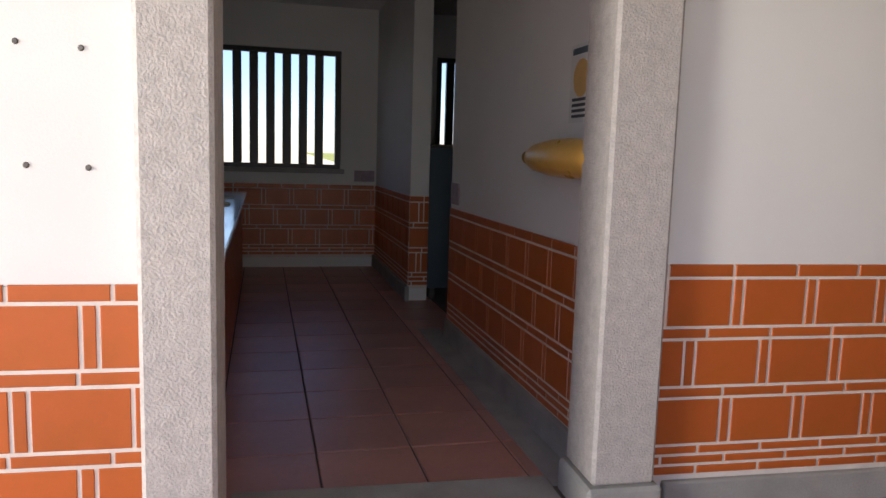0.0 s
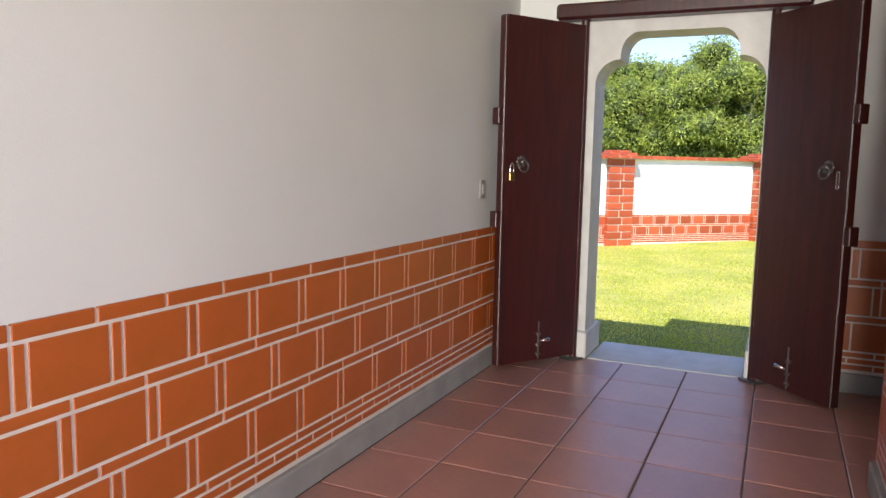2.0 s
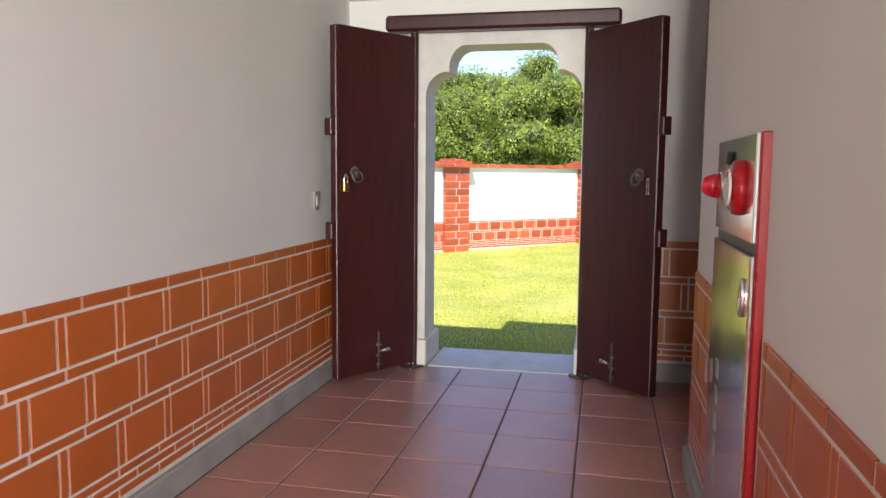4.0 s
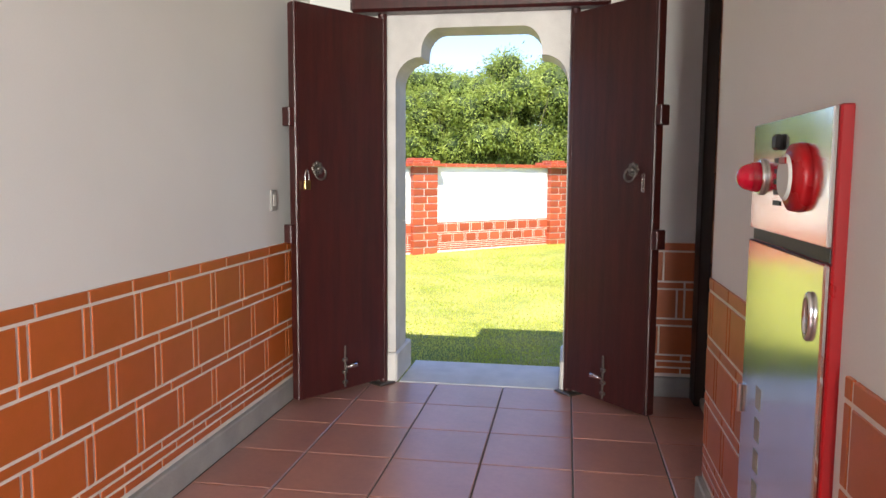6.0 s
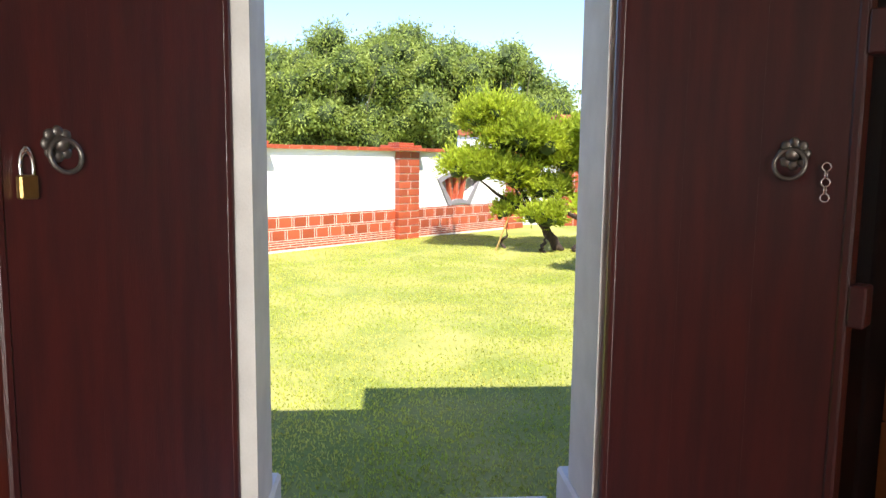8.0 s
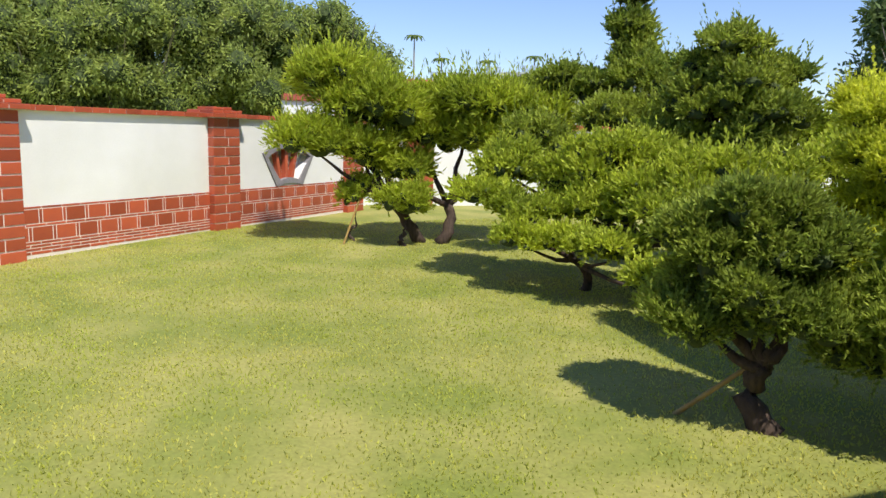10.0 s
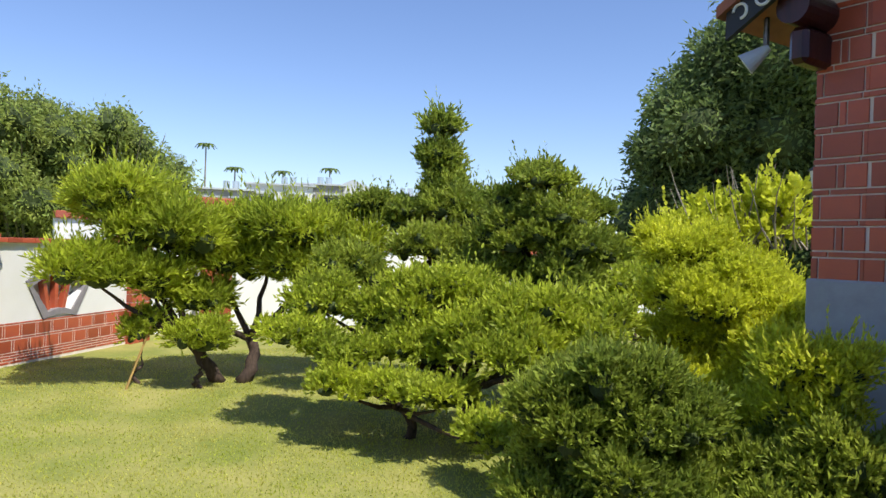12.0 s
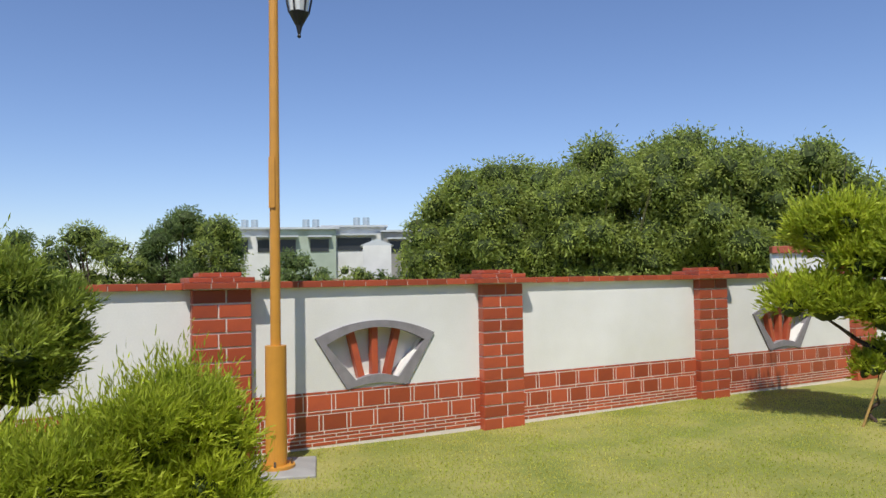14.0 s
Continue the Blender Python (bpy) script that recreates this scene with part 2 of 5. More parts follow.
def wainscot(parent, m, length, top=0.89, phase=0.0, mat=None, courses=COURSES, depth=0.009, pitch=(PITCH, PITCH_B), joint=JOINT):
    """Tile pieces on a wall, in courses from the top; m maps x along the wall, -y out of it, z up."""
    mat = mat or M_TILE
    z = top
    for kind, h, shift in courses:
        spans = []
        step = pitch[0] if kind == "s" else pitch[1]
        x = -step * (1 - shift) - phase
        while x < length:
            if kind == "s":
                spans.append((x, x + step - joint))
            else:
                spans.append((x, x + 0.031))
                spans.append((x + 0.031 + joint, x + step - joint))
            x += step
        for a, b in spans:
            a, b = max(a, 0.0), min(b, length)
            if b - a > 0.012:
                piece("wall_tile", b - a, h, depth, mat, m @ Matrix.Translation(((a + b) / 2, 0, z - h / 2)), parent)
        z -= h + joint
    return z


def blades(name, mat, centres, normals, length, width, parent=None, spread=0.6, lift=0.25, seed=1, label=""):
    """Many small pointed leaves as one mesh."""
    rng = np.random.default_rng(seed)
    n = len(centres)
    d = normals + rng.normal(0, spread, (n, 3))
    d[:, 2] += lift
    d /= np.linalg.norm(d, axis=1)[:, None] + 1e-9
    s = np.cross(d, rng.normal(0, 1, (n, 3)))
    s /= np.linalg.norm(s, axis=1)[:, None] + 1e-9
    L = (length * rng.uniform(0.6, 1.5, n))[:, None]
    W = (width * rng.uniform(0.7, 1.3, n))[:, None]
    v = np.stack([centres, centres + d * L * 0.45 + s * W, centres + d * L, centres + d * L * 0.45 - s * W], 1).reshape(-1, 3)
    me = bpy.data.meshes.new(name)
    me.vertices.add(4 * n)
    me.vertices.foreach_set("co", v.astype(np.float32).ravel())
    me.loops.add(4 * n)
    me.loops.foreach_set("vertex_index", np.arange(4 * n, dtype=np.int32))
    me.polygons.add(n)
    me.polygons.foreach_set("loop_start", np.arange(0, 4 * n, 4, dtype=np.int32))
    me.update(calc_edges=True)
    me.materials.append(mat)
    ob = new(name, me)
    if parent is not None:
        ob.parent = parent
    if label:
        ob["label"] = label
    return ob


def shell(pads, density, seed, inner=0.72, sprays=0.0):
    """Points and outward directions on the lumpy skins of ellipsoid pads (x, y, z, rx, ry, rz)."""
    rng = np.random.default_rng(seed)
    P, N = [], []
    for x, y, z, rx, ry, rz in pads:
        n = max(40, int(density * (rx * ry + rx * rz + ry * rz) * 4))
        u = rng.normal(0, 1, (n, 3))
        u /= np.linalg.norm(u, axis=1)[:, None]
        lump = 1 + 0.16 * np.sin(u[:, 0] * 7 + x * 5) * np.sin(u[:, 1] * 6 + y * 3) + 0.12 * np.sin(u[:, 2] * 9 + z * 7 + u[:, 0] * 5)
        r = rng.uniform(inner, 1.0, n) ** 0.6 * lump
        if sprays:
            k = rng.random(n) < sprays
            r[k] *= rng.uniform(1.05, 1.35, k.sum())
        P.append(np.array((x, y, z)) + u * r[:, None] * np.array((rx, ry, rz)))
        N.append(u)
    return np.concatenate(P), np.concatenate(N)


def sprigs(pads, density, seed, length, sprays, per=9):
    """Leaf feet and directions along many short upward-swept sprigs on the pads."""
    rng = np.random.default_rng(seed)
    P, N = [], []
    for x, y, z, rx, ry, rz in pads:
        n = max(8, int(density * (rx * ry + rx * rz + ry * rz) * 4 / per))
        u = rng.normal(0, 1, (n, 3))
        u[:, 2] = np.where(u[:, 2] < -0.4, -u[:, 2], u[:, 2])
        u /= np.linalg.norm(u, axis=1)[:, None]
        foot = np.array((x, y, z)) + u * rng.uniform(0.55, 0.95, (n, 1)) * np.array((rx, ry, rz))
        way = u * np.array((1.0, 1.0, 0.7)) + np.array((0, 0, 0.45)) + rng.normal(0, 0.28, (n, 3))
        way /= np.linalg.norm(way, axis=1)[:, None]
        reach = length * rng.uniform(0.7, 2.4, (n, 1))
        far = rng.random((n, 1)) < sprays * 0.5
        reach = np.where(far, reach * 2.0, reach)
        way = np.where(far, way * 0.6 + np.array((0, 0, 0.6)), way)
        t = np.tile(np.linspace(0, 1, per), n)[:, None]
        P.append(np.repeat(foot, per, 0) + np.repeat(way * reach, per, 0) * t)
        N.append(np.repeat(way, per, 0))
    return np.concatenate(P), np.concatenate(N)


def split(pads, seed, n=7):
    """Each pad broken into smaller uneven tufts."""
    r = random.Random(seed)
    out = []
    for x, y, z, rx, ry, rz in pads:
        out.append((x, y, z, rx * 0.62, ry * 0.62, rz * 0.62))
        for k in range(n):
            a, e = 2 * math.pi * (k + r.uniform(-0.3, 0.3)) / n, r.uniform(-0.5, 0.9)
            f = r.uniform(0.32, 0.50)
            q = r.uniform(0.55, 0.85) * math.cos(e)
            out.append((x + rx * q * math.cos(a), y + ry * q * math.sin(a), z + rz * 0.75 * math.sin(e), rx * f, ry * f, max(rz * f * 1.1, 0.05)))
    return out


# dark lumps inside each pad that stand in for shade between the leaves
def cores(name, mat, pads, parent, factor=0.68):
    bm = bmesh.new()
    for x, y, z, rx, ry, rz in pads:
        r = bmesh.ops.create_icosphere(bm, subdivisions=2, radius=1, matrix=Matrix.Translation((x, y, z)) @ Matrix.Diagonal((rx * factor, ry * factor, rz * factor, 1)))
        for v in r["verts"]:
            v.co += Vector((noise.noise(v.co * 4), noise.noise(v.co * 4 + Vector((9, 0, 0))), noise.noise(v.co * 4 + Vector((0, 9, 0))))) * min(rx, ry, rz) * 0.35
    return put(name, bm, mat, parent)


def limb(bm, pts, r0, r1, seg=7):
    """A bent tapered limb through points."""
    prev = None
    k = len(pts)
    for i, p in enumerate(pts):
        p = Vector(p)
        a, b = Vector(pts[max(0, i - 1)]), Vector(pts[min(k - 1, i + 1)])
        q = (b - a).to_track_quat("Z", "Y").to_matrix()
        r = r0 + (r1 - r0) * i / (k - 1)
        ring = [bm.verts.new(p + q @ Vector((math.cos(t) * r, math.sin(t) * r, 0))) for t in [2 * math.pi * j / seg for j in range(seg)]]
        if prev:
            for j in range(seg):
                bm.faces.new((prev[j], prev[(j + 1) % seg], ring[(j + 1) % seg], ring[j]))
        else:
            bm.faces.new(list(reversed(ring)))
        prev = ring
    bm.faces.new(prev)
    return bm


def bent(a, b, bow, n=6, wob=0.03, seed=0):
    rng = random.Random(seed)
    a, b, bow = Vector(a), Vector(b), Vector(bow)
    return [a.lerp(b, t) + bow * (4 * t * (1 - t)) + Vector((rng.uniform(-wob, wob), rng.uniform(-wob, wob), 0)) * (4 * t * (1 - t)) for t in [i / n for i in range(n + 1)]]


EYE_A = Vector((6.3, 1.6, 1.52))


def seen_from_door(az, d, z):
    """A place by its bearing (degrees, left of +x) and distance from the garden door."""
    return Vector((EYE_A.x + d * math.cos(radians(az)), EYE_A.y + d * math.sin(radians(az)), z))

# ---- the corridor ----
CEIL = 2.42
FLOOR_BED = solid("floor_1", M_FGROUT, -4.0, 5.43, -1.2, 2.45, -0.20, -0.006, label="dark mortar bed under terracotta floor tiles of the corridor", category="floor")
ROOM_BED = solid("floor_2", M_FGROUT, -1.4, 3.4, 2.45, 9.2, -0.20, -0.007, label="dark mortar bed under washroom floor tiles", category="floor")
solid("ceiling_1", M_PLASTER, -2.4, 5.72, -0.9, 2.62, CEIL, CEIL + 0.07, label="plain white plaster ceiling over the corridor", category="ceiling")
solid("ceiling_2", M_PLASTER, -1.4, 3.4, 2.62, 9.2, 2.75, 2.9, label="plain white plaster ceiling over the washroom", category="ceiling")

WALL_N = solid("wall_north", M_PLASTER, 1.46, 5.43, 2.45, 2.66, 0.0, CEIL, label="white plastered corridor wall with terracotta tile wainscot", category="wall")
WALL_N2 = solid("wall_north_west", M_PLASTER, -4.0, -0.12, 2.10, 2.66, 0.0, CEIL, label="white plastered wall with drilled screw holes and terracotta wainscot", category="wall")
solid("wall_north_upper", M_PLASTER, -1.4, 3.4, 2.62, 2.80, CEIL, 2.9, label="plain plaster strip between the two ceilings", category="wall")
solid("wall_north_head", M_PLASTER, -0.12, 1.46, 2.46, 2.66, 2.35, CEIL, label="white plaster above the washroom opening", category="wall")
WALL_S = solid("wall_south", M_PLASTER, 1.5, 3.98, 0.14, 0.37, 0.0, CEIL, label="white plastered wall that holds the fire hydrant cabinet", category="wall")
WALL_E1 = solid("wall_east_side", M_PLASTER, 5.43, 5.70, -0.31, 0.76, 0.0, CEIL, label="white plastered end wall beside the garden door", category="wall")
WALL_E2 = solid("wall_east_corner", M_PLASTER, 5.43, 5.70, 2.11, 2.66, 0.0, CEIL, label="white plastered end wall beside the garden door", category="wall")
solid("wall_east_head", M_PLASTER, 5.43, 5.70, 0.76, 2.11, 2.30, CEIL, label="white plaster over the garden door", category="wall")
solid("wall_recess_back", M_PLASTER, 3.76, 5.43, -0.30, -0.12, 0.0, CEIL, label="plain white wall behind the board panel", category="wall")
solid("wall_south_return", M_PLASTER, 3.84, 3.98, -0.12, 0.14, 0.0, CEIL, label="white plastered wall return beside the recess", category="wall")

# unseen block, added and sized for the stepped shadow edge on the lawn
solid("roof_shadow_block", M_PLASTER, 1.5, 5.70, -0.32, 1.30, CEIL + 0.074, 3.15, label="plain unseen raised block over the corridor, added to step the lawn shadow", category="roof")

# cement skirtings
for nm, a in (("baseboard_1", (1.53, 5.40, 2.418, 2.452)), ("baseboard_2", (-4.0, -0.155, 2.068, 2.102)), ("baseboard_3", (1.5, 3.98, 0.368, 0.402)), ("baseboard_4", (5.396, 5.432, 0.165, 0.74))):
    solid(nm, M_CEMENT, *a, 0.0, 0.115, 0.006, "rough grey cement skirting along the wall", "skirting")

FACE_N = Matrix.Translation((1.46, 2.45, 0))


def grout_sheet(name, m, length, z0, z1, parent):
    bm = box(bmesh.new(), 0, length, -0.006, -0.0005, z0, z1)
    ob = put(name, bm, M_GROUT, parent, "pale raised mortar between the tiles")
    ob.matrix_local = m
    return ob


def tiled(parent, m, length, top=0.89, phase=0.0, courses=COURSES, mat=None, low=0.105):
    grout_sheet("mortar", m, length, low, top - 0.004, parent)
    wainscot(parent, m, length, top, phase, mat, courses)


# washroom opening: washed granite columns on cement bases
def column(x0, x1, y, label):
    e = empty("granite_column", pose(0, 0, 0), label, "column", "columns of the washroom opening", "structure")
    put("shaft", box(bmesh.new(), x0, x1, y, y + 0.255, 0.13, 2.42, 0.012), M_GRANITE, e)
    put("base", box(bmesh.new(), x0 - 0.022, x1 + 0.022, y - 0.023, y + 0.275, 0.0, 0.13, 0.012), M_CEMENT, e, "grey cement base")
    return e


column(-0.13, 0.057, 2.045, "grey washed granite column beside the washroom opening")
column(1.245, 1.475, 2.385, "grey washed granite column with pitted corner at the corridor")
solid("threshold_1", M_CEMENT, 0.03, 1.21, 2.40, 2.76, -0.05, 0.012, 0.005, "grey cement sill across the washroom opening", "sill")

# screw holes in the plaster
for i, (x, z) in enumerate(((-0.40, 1.476), (-0.255, 1.468), (-0.387, 1.184), (-0.246, 1.181))):
    h = put("screw_hole", cyl(bmesh.new(), (x, 2.0995, z), (x, 2.096, z), 0.008, 0.005, 9), M_IRON)
    tagged(h, "small dark drilled hole with crumbled edge in plaster", "screw hole", "drilled holes in the wall")

# ---- garden door ----
DX = 5.40
frame_door = empty("door_frame", pose(0, 0, 0), "white stone garden door frame with lobed arch and plinths", "door frame", kind="structure")


def arch_outline():
    """Half outline of the opening from the sill up to the crown (y from the middle, z)."""
    pts = [(0.505, 0.0), (0.505, 1.80)]
    for i in range(1, 9):
        a = i / 8 * math.pi / 2 * 1.05
        pts.append((0.505 - 0.145 * (1 - math.cos(a)), 1.80 + 0.155 * math.sin(a)))
    pts.append((0.352, 1.955))
    pts.append((0.350, 1.985))
    for i in range(1, 9):
        a = i / 8 * math.pi / 2
        pts.append((0.350 - 0.11 * (1 - math.cos(a)), 1.985 + 0.135 * math.sin(a)))
    return pts


MIDY = 1.425
bm = bmesh.new()
half = arch_outline()
ring = [(MIDY - y, z) for y, z in half] + [(MIDY + y, z) for y, z in reversed(half)]
outer = [(MIDY + 0.68, 0.0), (MIDY + 0.68, 2.30), (MIDY - 0.68, 2.30), (MIDY - 0.68, 0.0)]
rot = Matrix(((0, 1, 0, DX + 0.03), (1, 0, 0, 0), (0, 0, 1, 0), (0, 0, 0, 1)))
prism(bm, ring + outer, 0.28, rot)
put("arch", bm, M_STONE, frame_door)
for s in (-1, 1):
    yy = sorted((MIDY + s * 0.490, MIDY + s * 0.70))
    put("plinth", box(bmesh.new(), DX - 0.005, DX + 0.42, yy[0], yy[1], 0.0, 0.185, 0.01), M_STONE, frame_door)
solid("threshold_2", M_STONE, DX + 0.03, DX + 0.56, MIDY - 0.489, MIDY + 0.489, -0.16, 0.004, 0.006, "pale washed cement door sill over the lawn", "sill")
beam = put("lintel_beam", box(bmesh.new(), 5.30, 5.426, 0.70, 2.17, 2.195, 2.295, 0.016), M_WOOD)
tagged(beam, "dark red wooden pivot beam above the garden door", "beam", kind="structure")


def door_leaf(name, hinge, free, label, s):
    """A heavy plank leaf hung on a pivot; x runs from hinge to free edge, +y is the face turned to the corridor."""
    h, f = Vector((*hinge, 0)), Vector((*free, 0))
    d = (f - h)
    w = d.length
    e = empty(name, Matrix.Translation(h) @ Matrix.Rotation(math.atan2(d.y, d.x), 4, "Z"), label, "door", "leaves of the garden door", "structure")
    z0, z1 = 0.035, 2.165
    n = 3
    for i in range(n):
        a, b = w * i / n, w * (i + 1) / n
        put("plank", box(bmesh.new(), a + 0.0001, b - 0.0001, -0.022, 0.022, z0, z1, 0.0), M_WOOD, e)
    put("pivot_stile", cyl(bmesh.new(), (-0.004, 0, 0.0), (-0.004, 0, 2.23), 0.026, seg=14), M_WOOD, e)
    put("edge_strip", box(bmesh.new(), w, w + 0.024, -0.03, 0.03, z0 + 0.0, z1 - 0.002, 0.006), M_WOOD, e)
    put("pivot_plate", box(bmesh.new(), -0.06, 0.07, -0.055, 0.055, 0.0005, 0.014, 0.003), M_IRON, e, "grey steel pivot plate on the floor")
    y = s * 0.022
    # ring pull on a flower-shaped plate
    m = Matrix.Translation((w * 0.80, y, 1.30)) @ Matrix.Rotation(radians(90), 4, "X")
    bm = bmesh.new()
    for k in range(8):
        ball(bm, m @ Vector((0.026 * math.cos(k * math.pi / 4), 0.026 * math.sin(k * math.pi / 4), 0)), 0.014, 1, 0.5, 1, 8, 6)
    ball(bm, (w * 0.80, y + s * 0.010, 1.30), 0.018, seg=10)
    plate = put("pull_plate", bm, M_IRON, e, smooth=True)
    torus(bm2 := bmesh.new(), Matrix.Translation((w * 0.80, y + s * 0.026, 1.275)) @ Matrix.Rotation(radians(90 + s * 10), 4, "X"), 0.036, 0.0055)
    put("ring", bm2, M_IRON, plate, "dull iron ring pull", True)
    # floor bolt
    bm = bmesh.new()
    cyl(bm, (w * 0.52, y + s * 0.012, 0.05), (w * 0.52, y + s * 0.012, 0.29), 0.006, seg=8)
    for z in (0.07, 0.13, 0.20):
        box(bm, w * 0.52 - 0.016, w * 0.52 + 0.016, min(y, y + s * 0.02), max(y, y + s * 0.02), z, z + 0.018, 0.003)
    bolt = put("floor_bolt", bm, M_IRON, e)
    put("bolt_lever", cyl(bmesh.new(), (w * 0.52, y + s * 0.016, 0.165), (w * 0.52 - 0.06, y + s * 0.05, 0.178), 0.010, 0.014, 10), M_STEEL, bolt, "bright bolt lever", True)
    # staples for the cross bar on the outer edge
    for z in (1.52, 0.90):
        put("bar_bracket", box(bmesh.new(), w + 0.024, w + 0.062, -0.035, 0.03, z, z + 0.10, 0.005), M_WOOD, e)
    return e, w


leaf_l, wl = door_leaf("door_1", (5.385, 2.00), (4.875, 2.345), "dark red plank door leaf standing open with ring and padlock", 1)
leaf_r, wr = door_leaf("door_2", (5.385, 0.885), (4.945, 0.485), "dark red plank door leaf standing open with ring and chain", -1)
# padlock on the left leaf, chain on the right one
bm = box(bmesh.new(), wl * 0.93 - 0.02, wl * 0.93 + 0.02, 0.026, 0.046, 1.185, 1.235, 0.004)
lock = put("padlock", bm, M_BRASS, leaf_l, "small brass padlock")
bm = bmesh.new()
torus(bm, Matrix.Translation((wl * 0.93, 0.036, 1.25)) @ Matrix.Diagonal((1, 1, 2.6, 1)) @ Matrix.Rotation(radians(90), 4, "X"), 0.014, 0.004, 14, 6)
put("shackle", bm, M_STEEL, lock, "", True)
bm = bmesh.new()
for k in range(5):
    torus(bm, Matrix.Translation((wr * 0.93, -0.032, 1.27 - k * 0.018)) @ Matrix.Rotation(radians(90 * (k % 2)), 4, "Z") @ Matrix.Rotation(radians(90), 4, "X"), 0.010, 0.0025, 10, 5)
put("chain", bm, M_STEEL, leaf_r, "short steel locking chain", True)

# wall socket behind the open leaf
sock = empty("wall_socket", pose(4.80, 2.45, 1.13), "small grey wall socket plate on white plaster", "socket")
put("plate", box(bmesh.new(), -0.035, 0.035, -0.010, 0.0, -0.055, 0.055, 0.003), M_CEMENT, sock)
put("socket_face", box(bmesh.new(), -0.018, 0.018, -0.014, -0.009, -0.03, 0.03, 0.002), M_PAPER, sock)

# ---- recess with dark post and board panel ----
post = put("wooden_post", box(bmesh.new(), 5.24, 5.40, 0.065, 0.20, 0.0, CEIL, 0.008), M_BLACKWOOD)
tagged(post, "black-brown wooden door post beside the board panel", "post", kind="structure")
panel = empty("board_panel", pose(0, 0, 0), "orange-stained horizontal board panel in the recess", "wood panel", kind="structure")
for i in range(10):
    z = 0.06 + i * 0.245
    put("board", box(bmesh.new(), 3.985, 5.235, 0.09, 0.14 + 0.002 * (i % 2), z, min(z + 0.241, CEIL), 0.003), M_BOARD, panel)
put("track", box(bmesh.new(), 3.985, 5.235, 0.05, 0.17, 0.0, 0.055, 0.005), M_CEMENT, panel, "grey cement door track")
sw = empty("light_switch", pose(3.982, 0.26, 1.24), "white double wall switch on the wall end", "switch")
put("plate", box(bmesh.new(), 0, 0.010, -0.035, 0.035, -0.06, 0.06, 0.003), M_PAPER, sw)
put("rocker", box(bmesh.new(), 0.009, 0.014, -0.018, 0.018, -0.03, 0.03, 0.002), M_PLASTER, sw)

# ---- fire hydrant cabinet ----
fire = empty("fire_cabinet", pose(2.645, 0.325, 0.0), "polished steel fire hydrant cabinet with red side in the wall", "fire cabinet")
put("body", box(bmesh.new(), 0.0, 0.63, 0.0, 0.07, 0.16, 1.415, 0.004), M_RED, fire, "red enamelled cabinet body")
put("upper_panel", box(bmesh.new(), 0.004, 0.626, 0.07, 0.082, 1.13, 1.412, 0.003), M_STEEL, fire)
put("gap", box(bmesh.new(), 0.01, 0.62, 0.068, 0.073, 1.10, 1.13), M_BLACK, fire)
fdoor = put("door", box(bmesh.new(), 0.004, 0.626, 0.07, 0.084, 0.175, 1.098, 0.004), M_STEEL, fire, "mirror-bright steel cabinet door")
bm = bmesh.new()
torus(bm, Matrix.Translation((0.075, 0.088, 0.98)) @ Matrix.Diagonal((0.8, 1, 1.7, 1)) @ Matrix.Rotation(radians(90), 4, "X"), 0.026, 0.006, 18, 6)
put("handle", bm, M_STEEL, fdoor, "oval recessed handle", True)
put("hinge", cyl(bmesh.new(), (0.622, 0.090, 0.60), (0.622, 0.090, 0.68), 0.007, seg=8), M_STEEL, fdoor)
# engraved lettering that cannot be read: plain bars
for k in range(5):
    put("lettering_bar", box(bmesh.new(), 0.42, 0.47, 0.0838, 0.0850, 0.66 - k * 0.085, 0.72 - k * 0.085, 0.0), M_CEMENT, fdoor)
lamp = put("alarm_lamp", ball(cyl(bmesh.new(), (0.52, 0.082, 1.27), (0.52, 0.112, 1.27), 0.042, 0.038, 20), (0.52, 0.112, 1.27), 0.036, 1, 1.0, 1, 20, 12), M_REDLENS, fire, "round red glass alarm lamp", True)
torus(bm := bmesh.new(), Matrix.Translation((0.52, 0.086, 1.27)) @ Matrix.Rotation(radians(90), 4, "X"), 0.042, 0.007, 22, 8)
put("lamp_ring", bm, M_STEEL, lamp, "", True)
call = put("call_point", ball(cyl(bmesh.new(), (0.19, 0.082, 1.27), (0.19, 0.104, 1.27), 0.078, 0.074, 26), (0.19, 0.100, 1.27), 0.072, 1, 0.25, 1, 24, 8), M_RED, fire, "round red alarm call point", True)
put("face", cyl(bmesh.new(), (0.19, 0.115, 1.27), (0.19, 0.121, 1.27), 0.052, 0.046, 24), M_PAPER, call, "pale push plate")
put("button_bar", box(bmesh.new(), 0.165, 0.215, 0.120, 0.124, 1.30, 1.315, 0.002), M_RED, call)
put("jack", box(bmesh.new(), 0.34, 0.39, 0.081, 0.098, 1.335, 1.375, 0.008), M_BLACK, fire, "small dark telephone jack")
for k in range(5):
    put("louver_slot", box(bmesh.new(), 0.34, 0.40, 0.0815, 0.0845, 1.305 - k * 0.026, 1.317 - k * 0.026, 0.0), M_BLACK, fire)

# ---- washroom ----
RM = Matrix.Translation((1.38, 2.70, 0)) @ Matrix.Rotation(radians(2.6), 4, "Z")


def in_room(name, mat, u0, u1, v0, v1, z0, z1, bevel=0.0, label="", category="", kind="structure"):
    ob = put(name, box(bmesh.new(), u0, u1, v0, v1, z0, z1, bevel), mat)
    ob.matrix_world = RM
    return tagged(ob, label, category, kind=kind)


